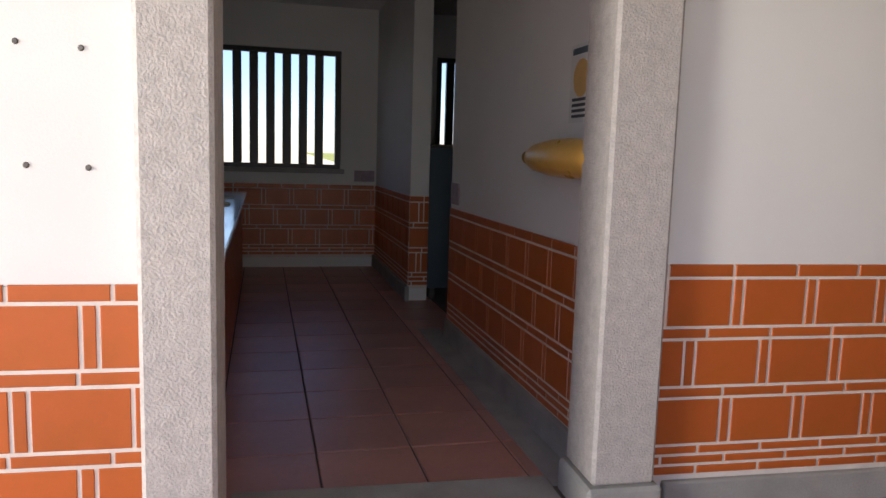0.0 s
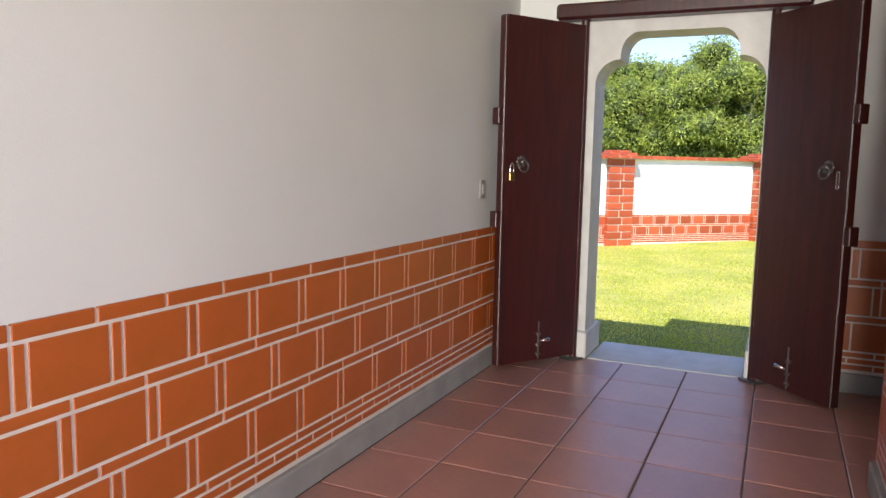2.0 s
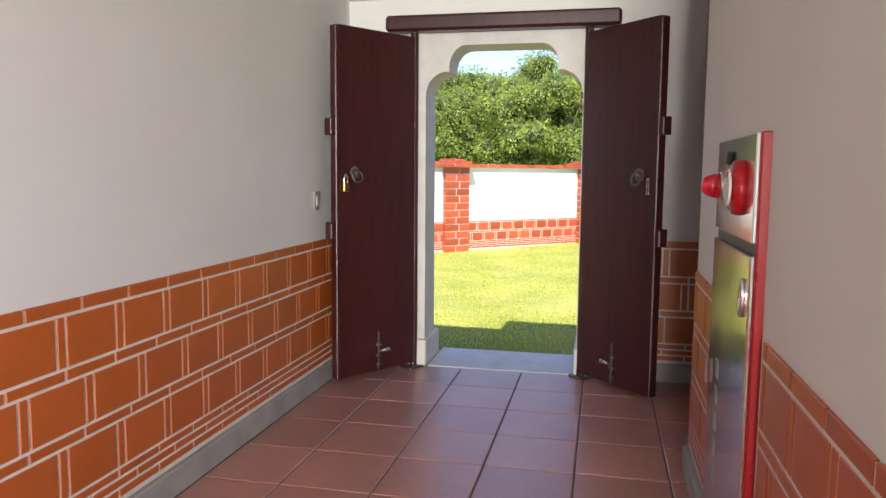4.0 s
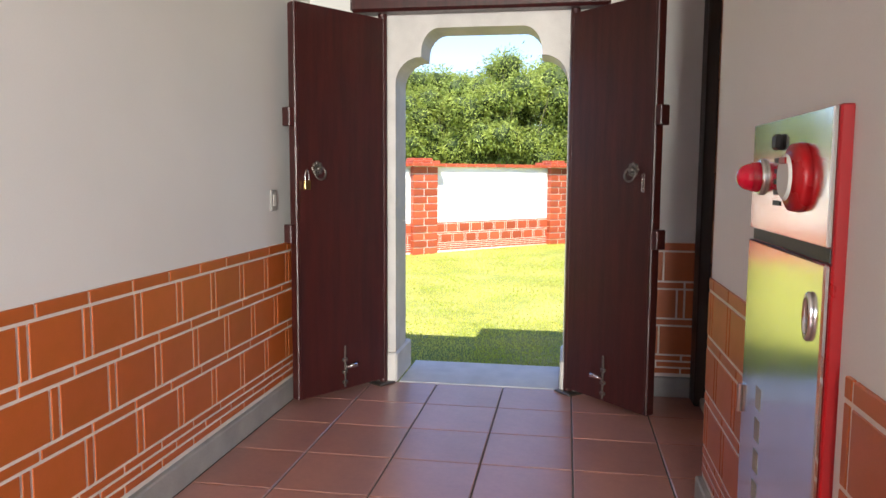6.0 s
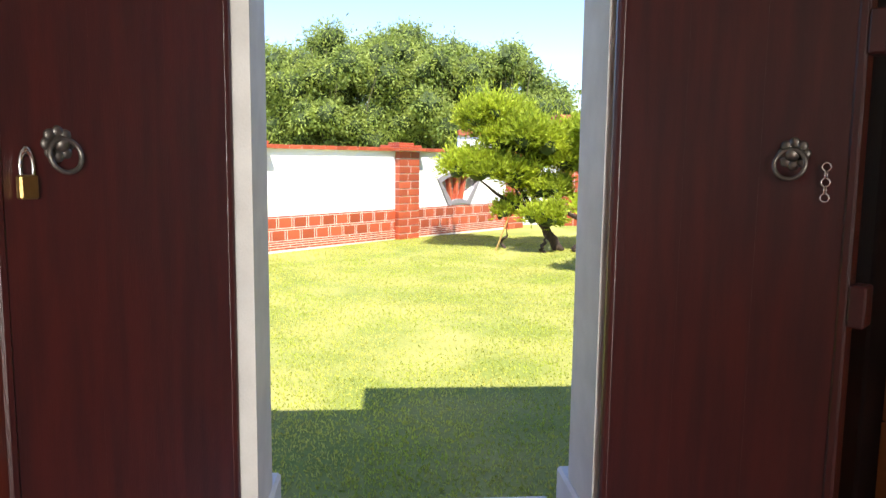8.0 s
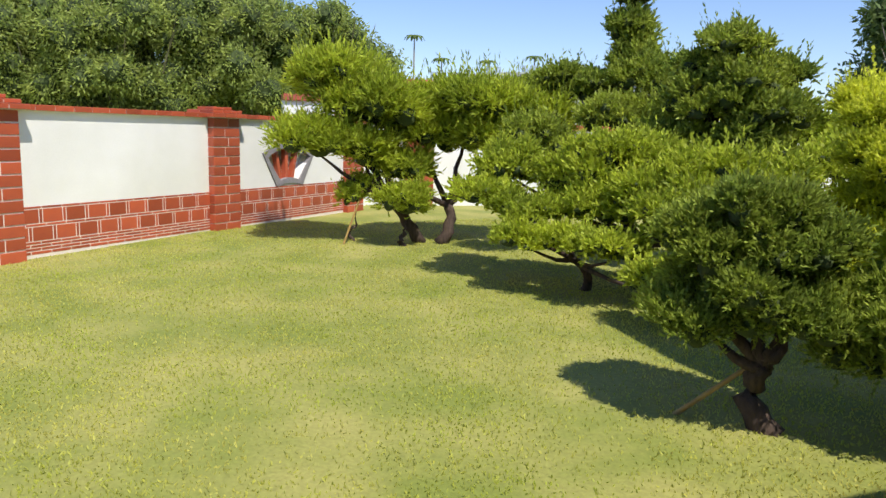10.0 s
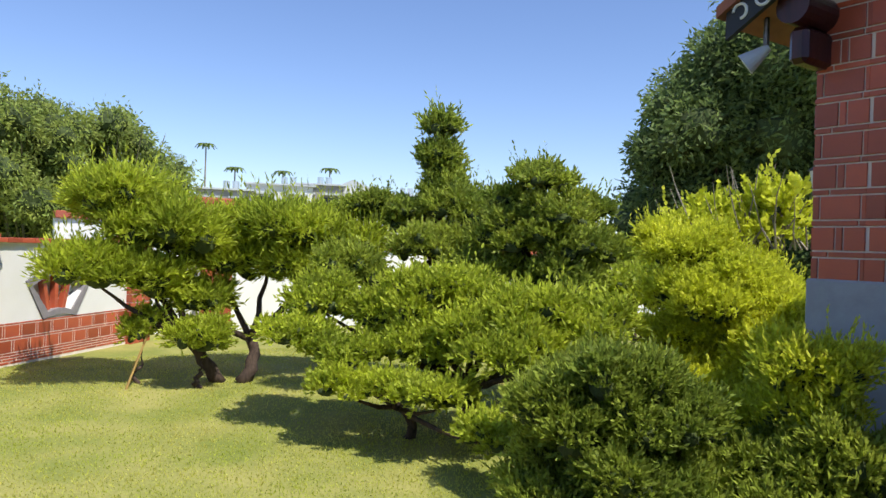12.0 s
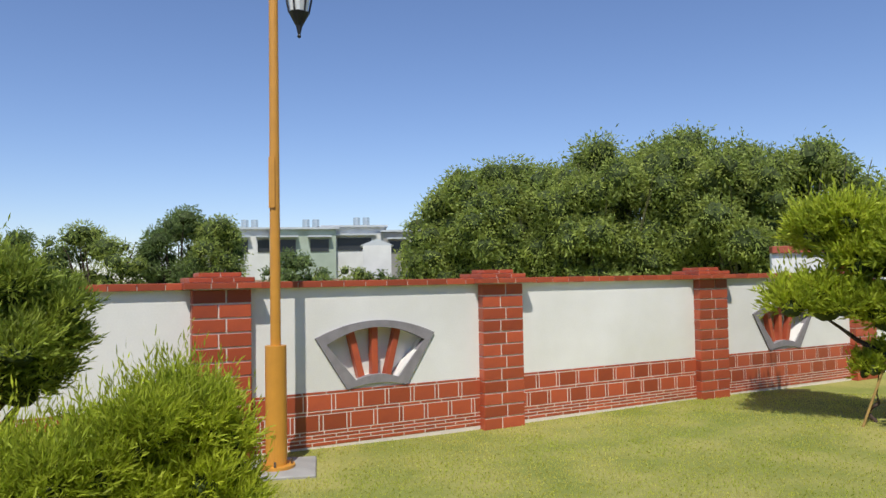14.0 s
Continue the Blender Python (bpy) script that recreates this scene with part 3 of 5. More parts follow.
BACK = 5.55
WALL_C = in_room("wall_room_east", M_PLASTER, 0.0, 0.20, -0.04, 2.32, 0, 2.75, label="white plastered washroom wall with terracotta wainscot", category="wall")
WALL_B = in_room("wall_room_partition", M_PLASTER, -0.03, 0.13, 3.60, BACK, 0, 2.75, label="white plastered partition wall in the dim washroom", category="wall")
in_room("wall_room_west", M_PLASTER, -2.05, -1.90, -0.05, BACK, 0, 2.75, label="plain washroom wall behind the basins", category="wall")
in_room("wall_stall_east", M_PLASTER, 1.35, 1.5, 2.32, BACK, 0, 2.75, label="plain outer wall of the stalls", category="wall")
in_room("wall_stall_front", M_PLASTER, 0.20, 1.35, 2.17, 2.32, 0, 2.75, label="plain wall in front of the stalls", category="wall")
# back wall with two barred windows
W1, W2, WZ0, WZ1 = (-1.72, -0.42), (0.62, 1.05), 1.06, 2.30
WALL_BACK = in_room("wall_room_back", M_PLASTER, -2.05, 1.5, BACK, BACK + 0.2, 0, WZ0, label="white plastered back wall with wainscot under the windows", category="wall")
in_room("wall_back_head", M_PLASTER, -2.05, 1.5, BACK, BACK + 0.2, WZ1, 2.75, label="white plaster above the barred windows", category="wall")
for nm, a, b in (("wall_back_pier_1", -2.05, W1[0]), ("wall_back_pier_2", W1[1], W2[0]), ("wall_back_pier_3", W2[1], 1.5)):
    in_room(nm, M_PLASTER, a, b, BACK, BACK + 0.2, WZ0, WZ1, label="white plastered pier beside a barred window", category="wall")


def barred_window(name, u0, u1, bars, label):
    e = empty(name, RM, label, "window", "barred washroom windows", "structure")
    for a in ((u0, u0 + 0.06, WZ0, WZ1), (u1 - 0.06, u1, WZ0, WZ1), (u0 + 0.06, u1 - 0.06, WZ0, WZ0 + 0.045), (u0 + 0.06, u1 - 0.06, WZ1 - 0.05, WZ1)):
        put("window_frame", box(bmesh.new(), a[0], a[1], BACK + 0.02, BACK + 0.10, a[2], a[3], 0.004), M_BLACKWOOD, e)
    for i in range(bars):
        u = u0 + 0.06 + (u1 - u0 - 0.12) * (i + 1) / (bars + 1)
        put("bar", box(bmesh.new(), u - 0.045, u + 0.045, BACK + 0.03, BACK + 0.09, WZ0 + 0.045, WZ1 - 0.05, 0.008), M_BLACKWOOD, e)
    put("window_sill", box(bmesh.new(), u0 - 0.04, u1 + 0.04, BACK - 0.03, BACK + 0.02, WZ0 - 0.05, WZ0 - 0.002, 0.006), M_CEMENT, e)
    return e


barred_window("window_1", *W1, 6, "wooden barred window over the wainscot, bright outside")
barred_window("window_2", *W2, 2, "narrow wooden barred window behind the toilet stall")

in_room("baseboard_5", M_CEMENT, -0.035, 0.002, -0.03, 2.32, 0, 0.13, 0.006, "rough grey cement skirting in the washroom", "skirting")
in_room("baseboard_6", M_CEMENT, -0.065, -0.028, 3.57, BACK, 0, 0.13, 0.006, "rough grey cement skirting in the washroom", "skirting")
in_room("floor_3", M_CEMENT, -0.16, 0.0, 0.0, 2.55, -0.005, 0.006, 0.0, "grey cement strip along the washroom tiles", "floor strip")

# grey-blue stall partition
stall = empty("stall_partition", RM @ Matrix.Translation((0.14, 3.63, 0)), "slate-blue toilet stall panel with metal top rail", "partition")
put("panel", box(bmesh.new(), 0.0, 0.50, 0.0, 0.03, 0.10, 1.30, 0.003), M_BLUE, stall)
put("top_rail", box(bmesh.new(), -0.03, 0.50, -0.012, 0.042, 1.30, 1.33, 0.004), M_IRON, stall)
put("bracket", box(bmesh.new(), 0.02, 0.07, 0.0, 0.03, 0.0, 0.10, 0.003), M_IRON, stall)

# basin counter
ctr = empty("basin_counter", RM @ Matrix.Translation((-1.90, 0.15, 0)), "grey stone washbasin counter along the washroom wall", "counter")
put("worktop", box(bmesh.new(), 0.0, 0.52, 0.0, 4.9, 0.79, 0.83, 0.008), M_STEEL, ctr, "pale polished stone top")
put("front_panel", box(bmesh.new(), 0.02, 0.47, 0.0, 4.9, 0.0, 0.788), M_TILE, ctr, "dark tiled counter front")
for k in range(4):
    v = 1.3 + k * 0.85
    torus(bm := bmesh.new(), Matrix.Translation((0.27, v, 0.832)) @ Matrix.Diagonal((0.85, 1.15, 1, 1)), 0.18, 0.014, 24, 8)
    rim = put("basin_rim", bm, M_PAPER, ctr, "white oval washbasin", True)
    put("basin_bowl", ball(bmesh.new(), (0.27, v, 0.826), 0.175, 0.85, 1.15, 0.05, 20, 8), M_PLASTER, rim, "", True)

# yellow hand dryer, shaped like a tapered gourd lying along the wall
bm = bmesh.new()
rings = [(0.00, 0.030), (0.015, 0.040), (0.10, 0.060), (0.25, 0.074), (0.45, 0.078), (0.62, 0.07), (0.72, 0.05)]
prev = None
for x, r in rings:
    ring_v = [bm.verts.new((-0.085 + r * 0.95 * math.cos(a), -x, r * math.sin(a))) for a in [2 * math.pi * k / 22 for k in range(22)]]
    if prev:
        for k in range(22):
            bm.faces.new((prev[k], prev[(k + 1) % 22], ring_v[(k + 1) % 22], ring_v[k]))
    else:
        bm.faces.new(ring_v)
    prev = ring_v
bm.faces.new(list(reversed(prev)))
bmesh.ops.recalc_face_normals(bm, faces=bm.faces)
gourd = empty("hand_dryer", RM @ Matrix.Translation((0.0, 0.60, 1.24)), "glossy yellow tapered hand dryer on the white wall", "hand dryer")
shellb = put("body", bm, M_YELLOW, gourd, smooth=True)
put("nozzle", cyl(bmesh.new(), (-0.10, 0.004, 0.0), (-0.10, -0.012, 0.0), 0.027, 0.03, 18), M_BRASS, gourd, "round vent end")
put("wall_mount", box(bmesh.new(), -0.05, 0.0, -0.55, -0.15, -0.05, 0.05, 0.008), M_BLACK, gourd)
# notice above it
sign = empty("notice", RM @ Matrix.Translation((0.0, 0.33, 1.54)), "white laminated notice with yellow round picture and text lines", "notice")
put("sheet", box(bmesh.new(), -0.004, 0.0, -0.22, 0.06, -0.155, 0.155), M_PAPER, sign)
put("picture", cyl(bmesh.new(), (-0.004, -0.05, 0.02), (-0.006, -0.05, 0.02), 0.075, seg=24), M_YELLOW, sign, "yellow round picture")
put("header_bar", box(bmesh.new(), -0.006, -0.004, -0.2, 0.04, 0.115, 0.14), M_BLUE, sign)
for k in range(4):
    put("text_bar", box(bmesh.new(), -0.006, -0.004, -0.2 + 0.02 * (k % 2), 0.03, -0.07 - k * 0.022, -0.058 - k * 0.022), M_INK, sign)
for u, v, c in ((-0.008, 2.21, WALL_C), ):
    ob = in_room("small_notice", M_PINK, u, -0.0005, v - 0.10, v + 0.10, 0.92, 1.06, 0.0, "small faded printed notice above the wainscot", "notice", "thing")
in_room("small_notice", M_PINK, -0.27, -0.05, BACK - 0.008, BACK - 0.0005, 0.93, 1.05, 0.0, "small faded printed notice beside the window", "notice", "thing")

# ---- what closes the place behind the walk: a paved court with its walls ----
solid("ground_court", M_PAVE, -14.0, 5.43, -14.0, -1.2, -0.25, -0.05, label="pale paved courtyard in sunlight", category="paving")
solid("wall_court_south", M_PLASTER, -14.0, 5.4, -14.3, -14.0, -0.2, 3.2, label="plain white courtyard wall", category="wall")
solid("wall_court_west", M_PLASTER, -14.3, -14.0, -14.0, 9.0, -0.2, 3.2, label="plain white courtyard wall", category="wall")
solid("ground_court_west", M_PAVE, -14.0, -4.0, -1.2, 9.0, -0.25, -0.05, label="pale paved courtyard in sunlight", category="paving")
WING = solid("wall_hall", M_PLASTER, 1.5, 5.70, -14.0, -0.32, -0.2, 3.15, label="tall plain hall wall south of the corridor", category="wall")

# ---- garden ----
LAWN = -0.15


def lawn_height(x, y):
    return LAWN - 0.035 * min(max((x - 9) / 5, 0), 1) + 0.025 * noise.noise(Vector((x * 0.35, y * 0.35, 0)))


bm = bmesh.new()
xs = [5.65 + 0.5 * i for i in range(30)] + [21 + 3 * 1.5 ** k for k in range(16)]
ys = [-1500, -700, -300, -120, -60, -36, -24, -18] + [-14 + 0.5 * i for i in range(50)] + [12, 14, 18, 26, 40, 80, 200, 500, 1500]
grid = [[bm.verts.new((x, y, lawn_height(x, y))) for y in ys] for x in xs]
for i in range(len(xs) - 1):
    for j in range(len(ys) - 1):
        bm.faces.new((grid[i][j], grid[i + 1][j], grid[i + 1][j + 1], grid[i][j + 1]))
ground = put("ground", bm, M_GRASS, smooth=True)
tagged(ground, "mown yellow-green lawn with worn straw patches", "lawn", kind="structure")

# grass blades over the near lawn
rng = np.random.default_rng(5)
n = 320000
gx = 5.98 + 11.5 * rng.random(n) ** 1.35
gy = rng.uniform(-5.2, 8.5, n)
keep = (gx - 14.61) * 0.714 + (gy - 3.28) * 0.70 < -0.03
gx, gy = gx[keep], gy[keep]
patch = np.sin(gx * 1.7 + np.sin(gy * 1.3) * 2) * np.sin(gy * 2.1 + gx * 0.6) + rng.normal(0, 0.5, len(gx)) > -0.75
gx, gy = gx[patch], gy[patch]
gz = np.array([lawn_height(a, b) for a, b in zip(gx.tolist(), gy.tolist())]) - 0.003
grass = blades("lawn_grass", M_BLADE, np.stack([gx, gy, gz], 1), np.tile((0, 0, 1.0), (len(gx), 1)), 0.021, 0.0045, spread=0.75, lift=0.4, seed=6)
tagged(grass, "short mown lawn grass with dry straw-coloured blades", "grass", kind="stuff")

# garden wall: bays between brick piers, running away to the right
U = Vector((0.700, -0.714, 0))
WALL_M = Matrix(((0.700, 0.714, 0, 14.61), (-0.714, 0.700, 0, 3.28), (0, 0, 1, 0), (0, 0, 0, 1)))
TOP = 1.405
GZ = -0.20
BAND = 0.375
GC = [("s", 0.020, 0.3), ("b", 0.150, 0.0), ("s", 0.022, 0.5), ("b", 0.150, 0.55), ("s", 0.024, 0.2), ("s", 0.024, 0.7), ("s", 0.026, 0.2), ("s", 0.03, 0.7)]
PIER_W = 0.52


def pier(s, name="brick_pier"):
    """A brick-tiled pier whose right edge stands at s along the wall."""
    e = empty(name, WALL_M @ Matrix.Translation((s - PIER_W, -0.10, 0)), "red brick-tiled garden wall pier with stepped cap", "pier", "piers of the garden wall", "structure")
    put("core", box(bmesh.new(), 0.004, PIER_W - 0.004, 0.004, 0.40, GZ - 0.1, TOP), M_GROUT, e, "pale mortar core")
    n = 12
    h = (TOP - GZ) / n
    for i in range(n):
        z = TOP - (i + 0.5) * h
        cut = 0.225 if i % 2 else 0.295
        for a, b in ((0.0, cut - 0.008), (cut + 0.008, PIER_W)):
            piece("brick", b - a, h - 0.018, 0.010, M_GTILE, Matrix.Translation(((a + b) / 2, 0.004, z)), e, 0.003)
        for side, x in ((-1, 0.004), (1, PIER_W - 0.004)):
            piece("brick", 0.093, h - 0.012, 0.010, M_GTILE, Matrix.Translation((x, 0.052, z)) @ Matrix.Rotation(radians(90 * side), 4, "Z"), e, 0.003)
    z = TOP
    for k, (o, hh) in enumerate(((0.085, 0.060), (0.03, 0.048), (-0.07, 0.045))):
        put("cap_bed", box(bmesh.new(), -o + 0.006, PIER_W + o - 0.006, -o + 0.006, 0.42 + o, z, z + hh - 0.004), M_GROUT, e, "pale mortar bed")
        w = PIER_W + 2 * o
        m = max(2, round(w / 0.21))
        for i in range(m):
            piece("brick", w / m - 0.010, hh - 0.010, 0.010, M_GTILE, Matrix.Translation((-o + w * (i + 0.5) / m, -o + 0.006, z + hh / 2)), e, 0.003)
        for side, x in ((-1, -o + 0.006), (1, PIER_W + o - 0.006)):
            for i in range(2):
                d = (0.42 + 2 * o) / 2
                piece("brick", d - 0.010, hh - 0.010, 0.010, M_GTILE, Matrix.Translation((x, -o + d * (i + 0.5), z + hh / 2)) @ Matrix.Rotation(radians(90 * side), 4, "Z"), e, 0.003)
        put("cap_course", box(bmesh.new(), -o, PIER_W + o, -o, 0.42 + o, z + hh - 0.0035, z + hh, 0.0), M_GTILE_J, e)
        z += hh
    return e


def fan_points(w_out, w_in, z0, z1, n=14, sag=1.0):
    """Outline of a fan: curved top, straight sides, curved foot."""
    pts = []
    for i in range(n + 1):
        t = -1 + 2 * i / n
        pts.append((w_out * t, z1 - 0.155 * t * t))
    for i in range(n + 1):
        t = 1 - 2 * i / n
        pts.append((w_in * t, z0 + 0.045 * (1 - t * t)))
    return pts


def bay(s0, s1, fan=None, tiles=True):
    """A bay of rendered wall with a tile band, brick coping and, where it has one, a fan window."""
    e = empty("garden_wall", WALL_M, "white rendered garden wall bay with red tile band" + (" and fan window" if fan is not None else ""), "garden wall", "bays of the garden wall", "structure")
    bm = bmesh.new()
    if fan is None:
        box(bm, s0, s1, 0.0, 0.20, GZ - 0.1, TOP)
    else:
        out = [(fan + x, z) for x, z in fan_points(0.56, 0.20, 0.45, 0.99)]
        nt = len(out)
        k = nt // 2
        # ring of the wall round the opening, in two halves
        topc, botc = out[:k], out[k:]
        prism(bm, [(s0, TOP), (s0, 0.62)] + [botc[-1]] + topc + [botc[0]] + [(s1, 0.62), (s1, TOP)], 0.20, Matrix.Identity(4))
        prism(bm, [(s0, 0.62), (s0, GZ - 0.1), (s1, GZ - 0.1), (s1, 0.62)] + botc, 0.20, Matrix.Identity(4))
    put("render_coat", bm, M_GWALL, e)
    if fan is not None:
        bm = bmesh.new()
        o, i2 = [(fan + x, z) for x, z in fan_points(0.66, 0.33, 0.375, 1.055)], [(fan + x, z) for x, z in fan_points(0.545, 0.235, 0.46, 0.985)]
        va = [[bm.verts.new((x, y, z)) for x, z in o] for y in (-0.022, 0.06)]
        vb = [[bm.verts.new((x, y, z)) for x, z in i2] for y in (-0.022, 0.06)]
        m = len(o)
        for j in range(m):
            q = (j + 1) % m
            bm.faces.new((va[0][j], va[0][q], vb[0][q], vb[0][j]))
            bm.faces.new((va[0][j], va[1][j], va[1][q], va[0][q]))
            bm.faces.new((vb[0][j], vb[0][q], vb[1][q], vb[1][j]))
        bmesh.ops.recalc_face_normals(bm, faces=bm.faces)
        bk = bmesh.new()
        prism(bk, [(fan + x, z) for x, z in fan_points(0.558, 0.205, 0.447, 0.992)], 0.02, Matrix.Translation((0, 0.165, 0)))
        put("fan_back", bk, M_GWALL, e, "pale panel behind the fan ribs")
        fr = put("fan_frame", bm, M_GREYTRIM, e, "grey cement fan-shaped frame")
        for t in (-0.42, 0.0, 0.42):
            a = Vector((fan + 0.55 * t * 0.62, 0.09, 0.47))
            b = Vector((fan + 0.55 * t * 1.15, 0.09, 0.99 - 0.155 * t * t))
            d = (b - a)
            mm = Matrix.Translation((a + b) / 2) @ Matrix.Rotation(math.atan2(d.x, d.z), 4, "Y")
            put("fan_rib", box(bmesh.new(), -0.035, 0.035, -0.045, 0.045, -d.length / 2, d.length / 2, 0.006, mm), M_GTILE, fr, "red tiled rib")
    # tile band
    grout = put("mortar", box(bmesh.new(), s0, s1, -0.006, -0.0005, GZ, BAND), M_GROUT, e, "pale mortar of the tile band")
    if tiles:
        wainscot(e, Matrix.Translation((s0, 0, 0)), s1 - s0, BAND, 0.05, M_GTILE, GC, 0.010)
    else:
        bm = bmesh.new()
        z = BAND
        for kind, h, sh in GC:
            x = s0 + PITCH * sh
            while x < s1 - 0.05:
                box(bm, x, min(x + PITCH - JOINT, s1), -0.010, -0.002, z - h, z)
                x += PITCH
            z -= h + JOINT
        put("tile_rows", bm, M_GTILE_J, e)
    # coping of bricks on edge
    put("coping_bed", box(bmesh.new(), s0, s1, -0.045, 0.245, TOP, TOP + 0.045), M_GROUT, e, "pale mortar under the coping")
    x = s0
    k = 0
    while x < s1 - 0.03:
        b = min(x + 0.235, s1)
        put_len = b - x - 0.010
        if put_len > 0.02:
            piece("coping_brick", put_len, 0.060, 0.012, M_GTILE, Matrix.Translation(((x + b) / 2, -0.045, TOP + 0.028)), e, 0.003)
        x = b
        k += 1
    put("coping_top", box(bmesh.new(), s0, s1, -0.05, 0.25, TOP + 0.046, TOP + 0.060), M_GTILE_J, e)
    return e


EDGES = [-9.80, -6.45, -3.12, -0.06, 3.28, 6.62]
FANS = {2: -1.81, 4: 4.55, 0: -8.1}

# leaf pads of the garden plants: place and radii
PINE_PADS = [(15.51, -0.28, 1.73, 0.68, 0.61, 0.45), (15.3, -0.75, 1.53, 0.57, 0.51, 0.43), (15.36, -0.01, 1.06, 0.56, 0.51, 0.3), (15.23, -0.6, 0.93, 0.42, 0.38, 0.28), (15.2, -2.01, 1.53, 0.81, 0.73, 0.4), (14.81, -2.62, 1.46, 0.65, 0.59, 0.36), (15.49, -1.51, 1.24, 0.59, 0.53, 0.37), (15.29, -1.16, 0.77, 0.36, 0.32, 0.22), (14.87, -2.26, 1.1, 0.57, 0.52, 0.25)]
SMALL_A = [(14.8, -1.04, 0.33, 0.39, 0.35, 0.29)]
SMALL_B = [(15.35, -0.53, 0.42, 0.24, 0.22, 0.27)]
LOW_PADS = [(12.68, -1.27, 0.66, 0.37, 0.34, 0.14), (12.23, -1.51, 0.53, 0.46, 0.41, 0.15), (11.95, -1.82, 0.57, 0.3, 0.27, 0.14), (11.77, -1.32, 0.32, 0.31, 0.28, 0.13), (11.04, -1.74, 0.31, 0.33, 0.3, 0.16), (11.41, -1.55, 0.34, 0.28, 0.25, 0.11), (10.34, -1.67, 0.19, 0.24, 0.21, 0.16)]
MID_PADS = [(12.06, -2.2, 0.95, 0.5, 0.45, 0.29), (11.74, -2.48, 1.06, 0.42, 0.37, 0.23), (11.49, -2.48, 0.78, 0.61, 0.54, 0.3), (10.92, -2.69, 0.87, 0.53, 0.48, 0.29), (10.56, -2.91, 0.84, 0.38, 0.34, 0.26), (12.49, -2.08, 0.82, 0.33, 0.3, 0.33), (10.82, -2.35, 0.63, 0.5, 0.45, 0.23), (11.7, -2.2, 0.62, 0.45, 0.41, 0.25), (12.95, -1.64, 0.91, 0.34, 0.31, 0.25)]
SPIRE_PADS = [(13.87, -3.62, 2.97, 0.24, 0.22, 0.2), (13.89, -3.6, 2.62, 0.28, 0.25, 0.22), (13.82, -3.7, 2.34, 0.32, 0.29, 0.24), (13.71, -3.68, 2.02, 0.42, 0.38, 0.25), (14.61, -3.01, 1.93, 0.44, 0.39, 0.2), (14.27, -3.39, 1.85, 0.43, 0.39, 0.23), (13.38, -3.96, 1.87, 0.48, 0.43, 0.31), (13.45, -3.19, 1.5, 0.38, 0.34, 0.29), (13.26, -3.62, 1.4, 0.4, 0.36, 0.33), (13.71, -2.36, 1.15, 0.39, 0.35, 0.32)]
FLAT_PADS = [(11.96, -3.62, 2.21, 0.33, 0.3, 0.19), (12.29, -3.56, 1.95, 0.36, 0.33, 0.19), (11.79, -3.65, 1.87, 0.35, 0.31, 0.2), (12.17, -3.53, 1.59, 0.54, 0.48, 0.3), (11.71, -3.88, 1.53, 0.41, 0.37, 0.26), (11.98, -4.32, 1.95, 0.25, 0.23, 0.21), (12.48, -3.48, 1.23, 0.49, 0.44, 0.24), (11.72, -3.73, 1.19, 0.41, 0.37, 0.23)]
NEAR_PADS = [(8.62, -0.96, 0.85, 0.26, 0.24, 0.24), (8.79, -0.78, 0.76, 0.21, 0.19, 0.2), (8.43, -1.11, 0.81, 0.25, 0.23, 0.22), (8.58, -0.99, 0.6, 0.4, 0.36, 0.29), (8.72, -0.86, 0.4, 0.32, 0.28, 0.21), (8.4, -1.07, 0.48, 0.29, 0.26, 0.21)]
SIDE_PADS = [(8.06, -1.42, 0.47, 0.27, 0.24, 0.22), (7.98, -1.57, 0.58, 0.24, 0.22, 0.21), (8.22, -1.44, 0.32, 0.28, 0.25, 0.20), (7.90, -1.52, 0.40, 0.30, 0.27, 0.25), (7.82, -1.56, 0.62, 0.22, 0.20, 0.23)]
CORNER_PADS = [(8.06, -1.58, 0.98, 0.18, 0.14, 0.18), (7.92, -1.62, 1.02, 0.16, 0.13, 0.16), (8.02, -1.62, 0.78, 0.22, 0.16, 0.20), (8.28, -1.66, 0.62, 0.18, 0.16, 0.22), (8.30, -1.68, 0.30, 0.20, 0.18, 0.26)]
BRIGHT_PADS = [(10.78, -4.41, 1.53, 0.4, 0.36, 0.32), (10.6, -4.42, 1.16, 0.51, 0.46, 0.4), (10.33, -4.61, 1.22, 0.51, 0.46, 0.45), (10.3, -4.39, 0.78, 0.61, 0.54, 0.5), (10.05, -4.66, 0.94, 0.45, 0.4, 0.5), (10.66, -4.25, 0.6, 0.39, 0.35, 0.39), (10.04, -4.32, 0.38, 0.64, 0.58, 0.43), (10.31, -4.01, 0.22, 0.47, 0.43, 0.32)]
SHRUB_PADS = [(10.77, -5.28, 1.81, 0.56, 0.51, 0.31), (11.26, -5.06, 1.71, 0.38, 0.34, 0.25), (10.41, -5.27, 1.86, 0.37, 0.33, 0.37)]
HEDGE_PADS = [(13.24, -6.28, 0.95, 0.56, 0.51, 0.22), (13.28, -6.9, 1.05, 0.5, 0.45, 0.34), (14.23, -7.41, 1.35, 0.55, 0.5, 0.28), (12.49, -6.26, 0.88, 0.31, 0.28, 0.19)]
LAMP_JUN = [(9.93, 4.55, 0.59, 0.32, 0.28, 0.28), (9.74, 4.63, 0.5, 0.41, 0.37, 0.31), (10.02, 4.42, 0.48, 0.26, 0.24, 0.32), (9.5, 4.76, 0.39, 0.47, 0.42, 0.3), (9.92, 4.39, 0.21, 0.38, 0.34, 0.31), (9.26, 4.87, 0.36, 0.39, 0.35, 0.3)]
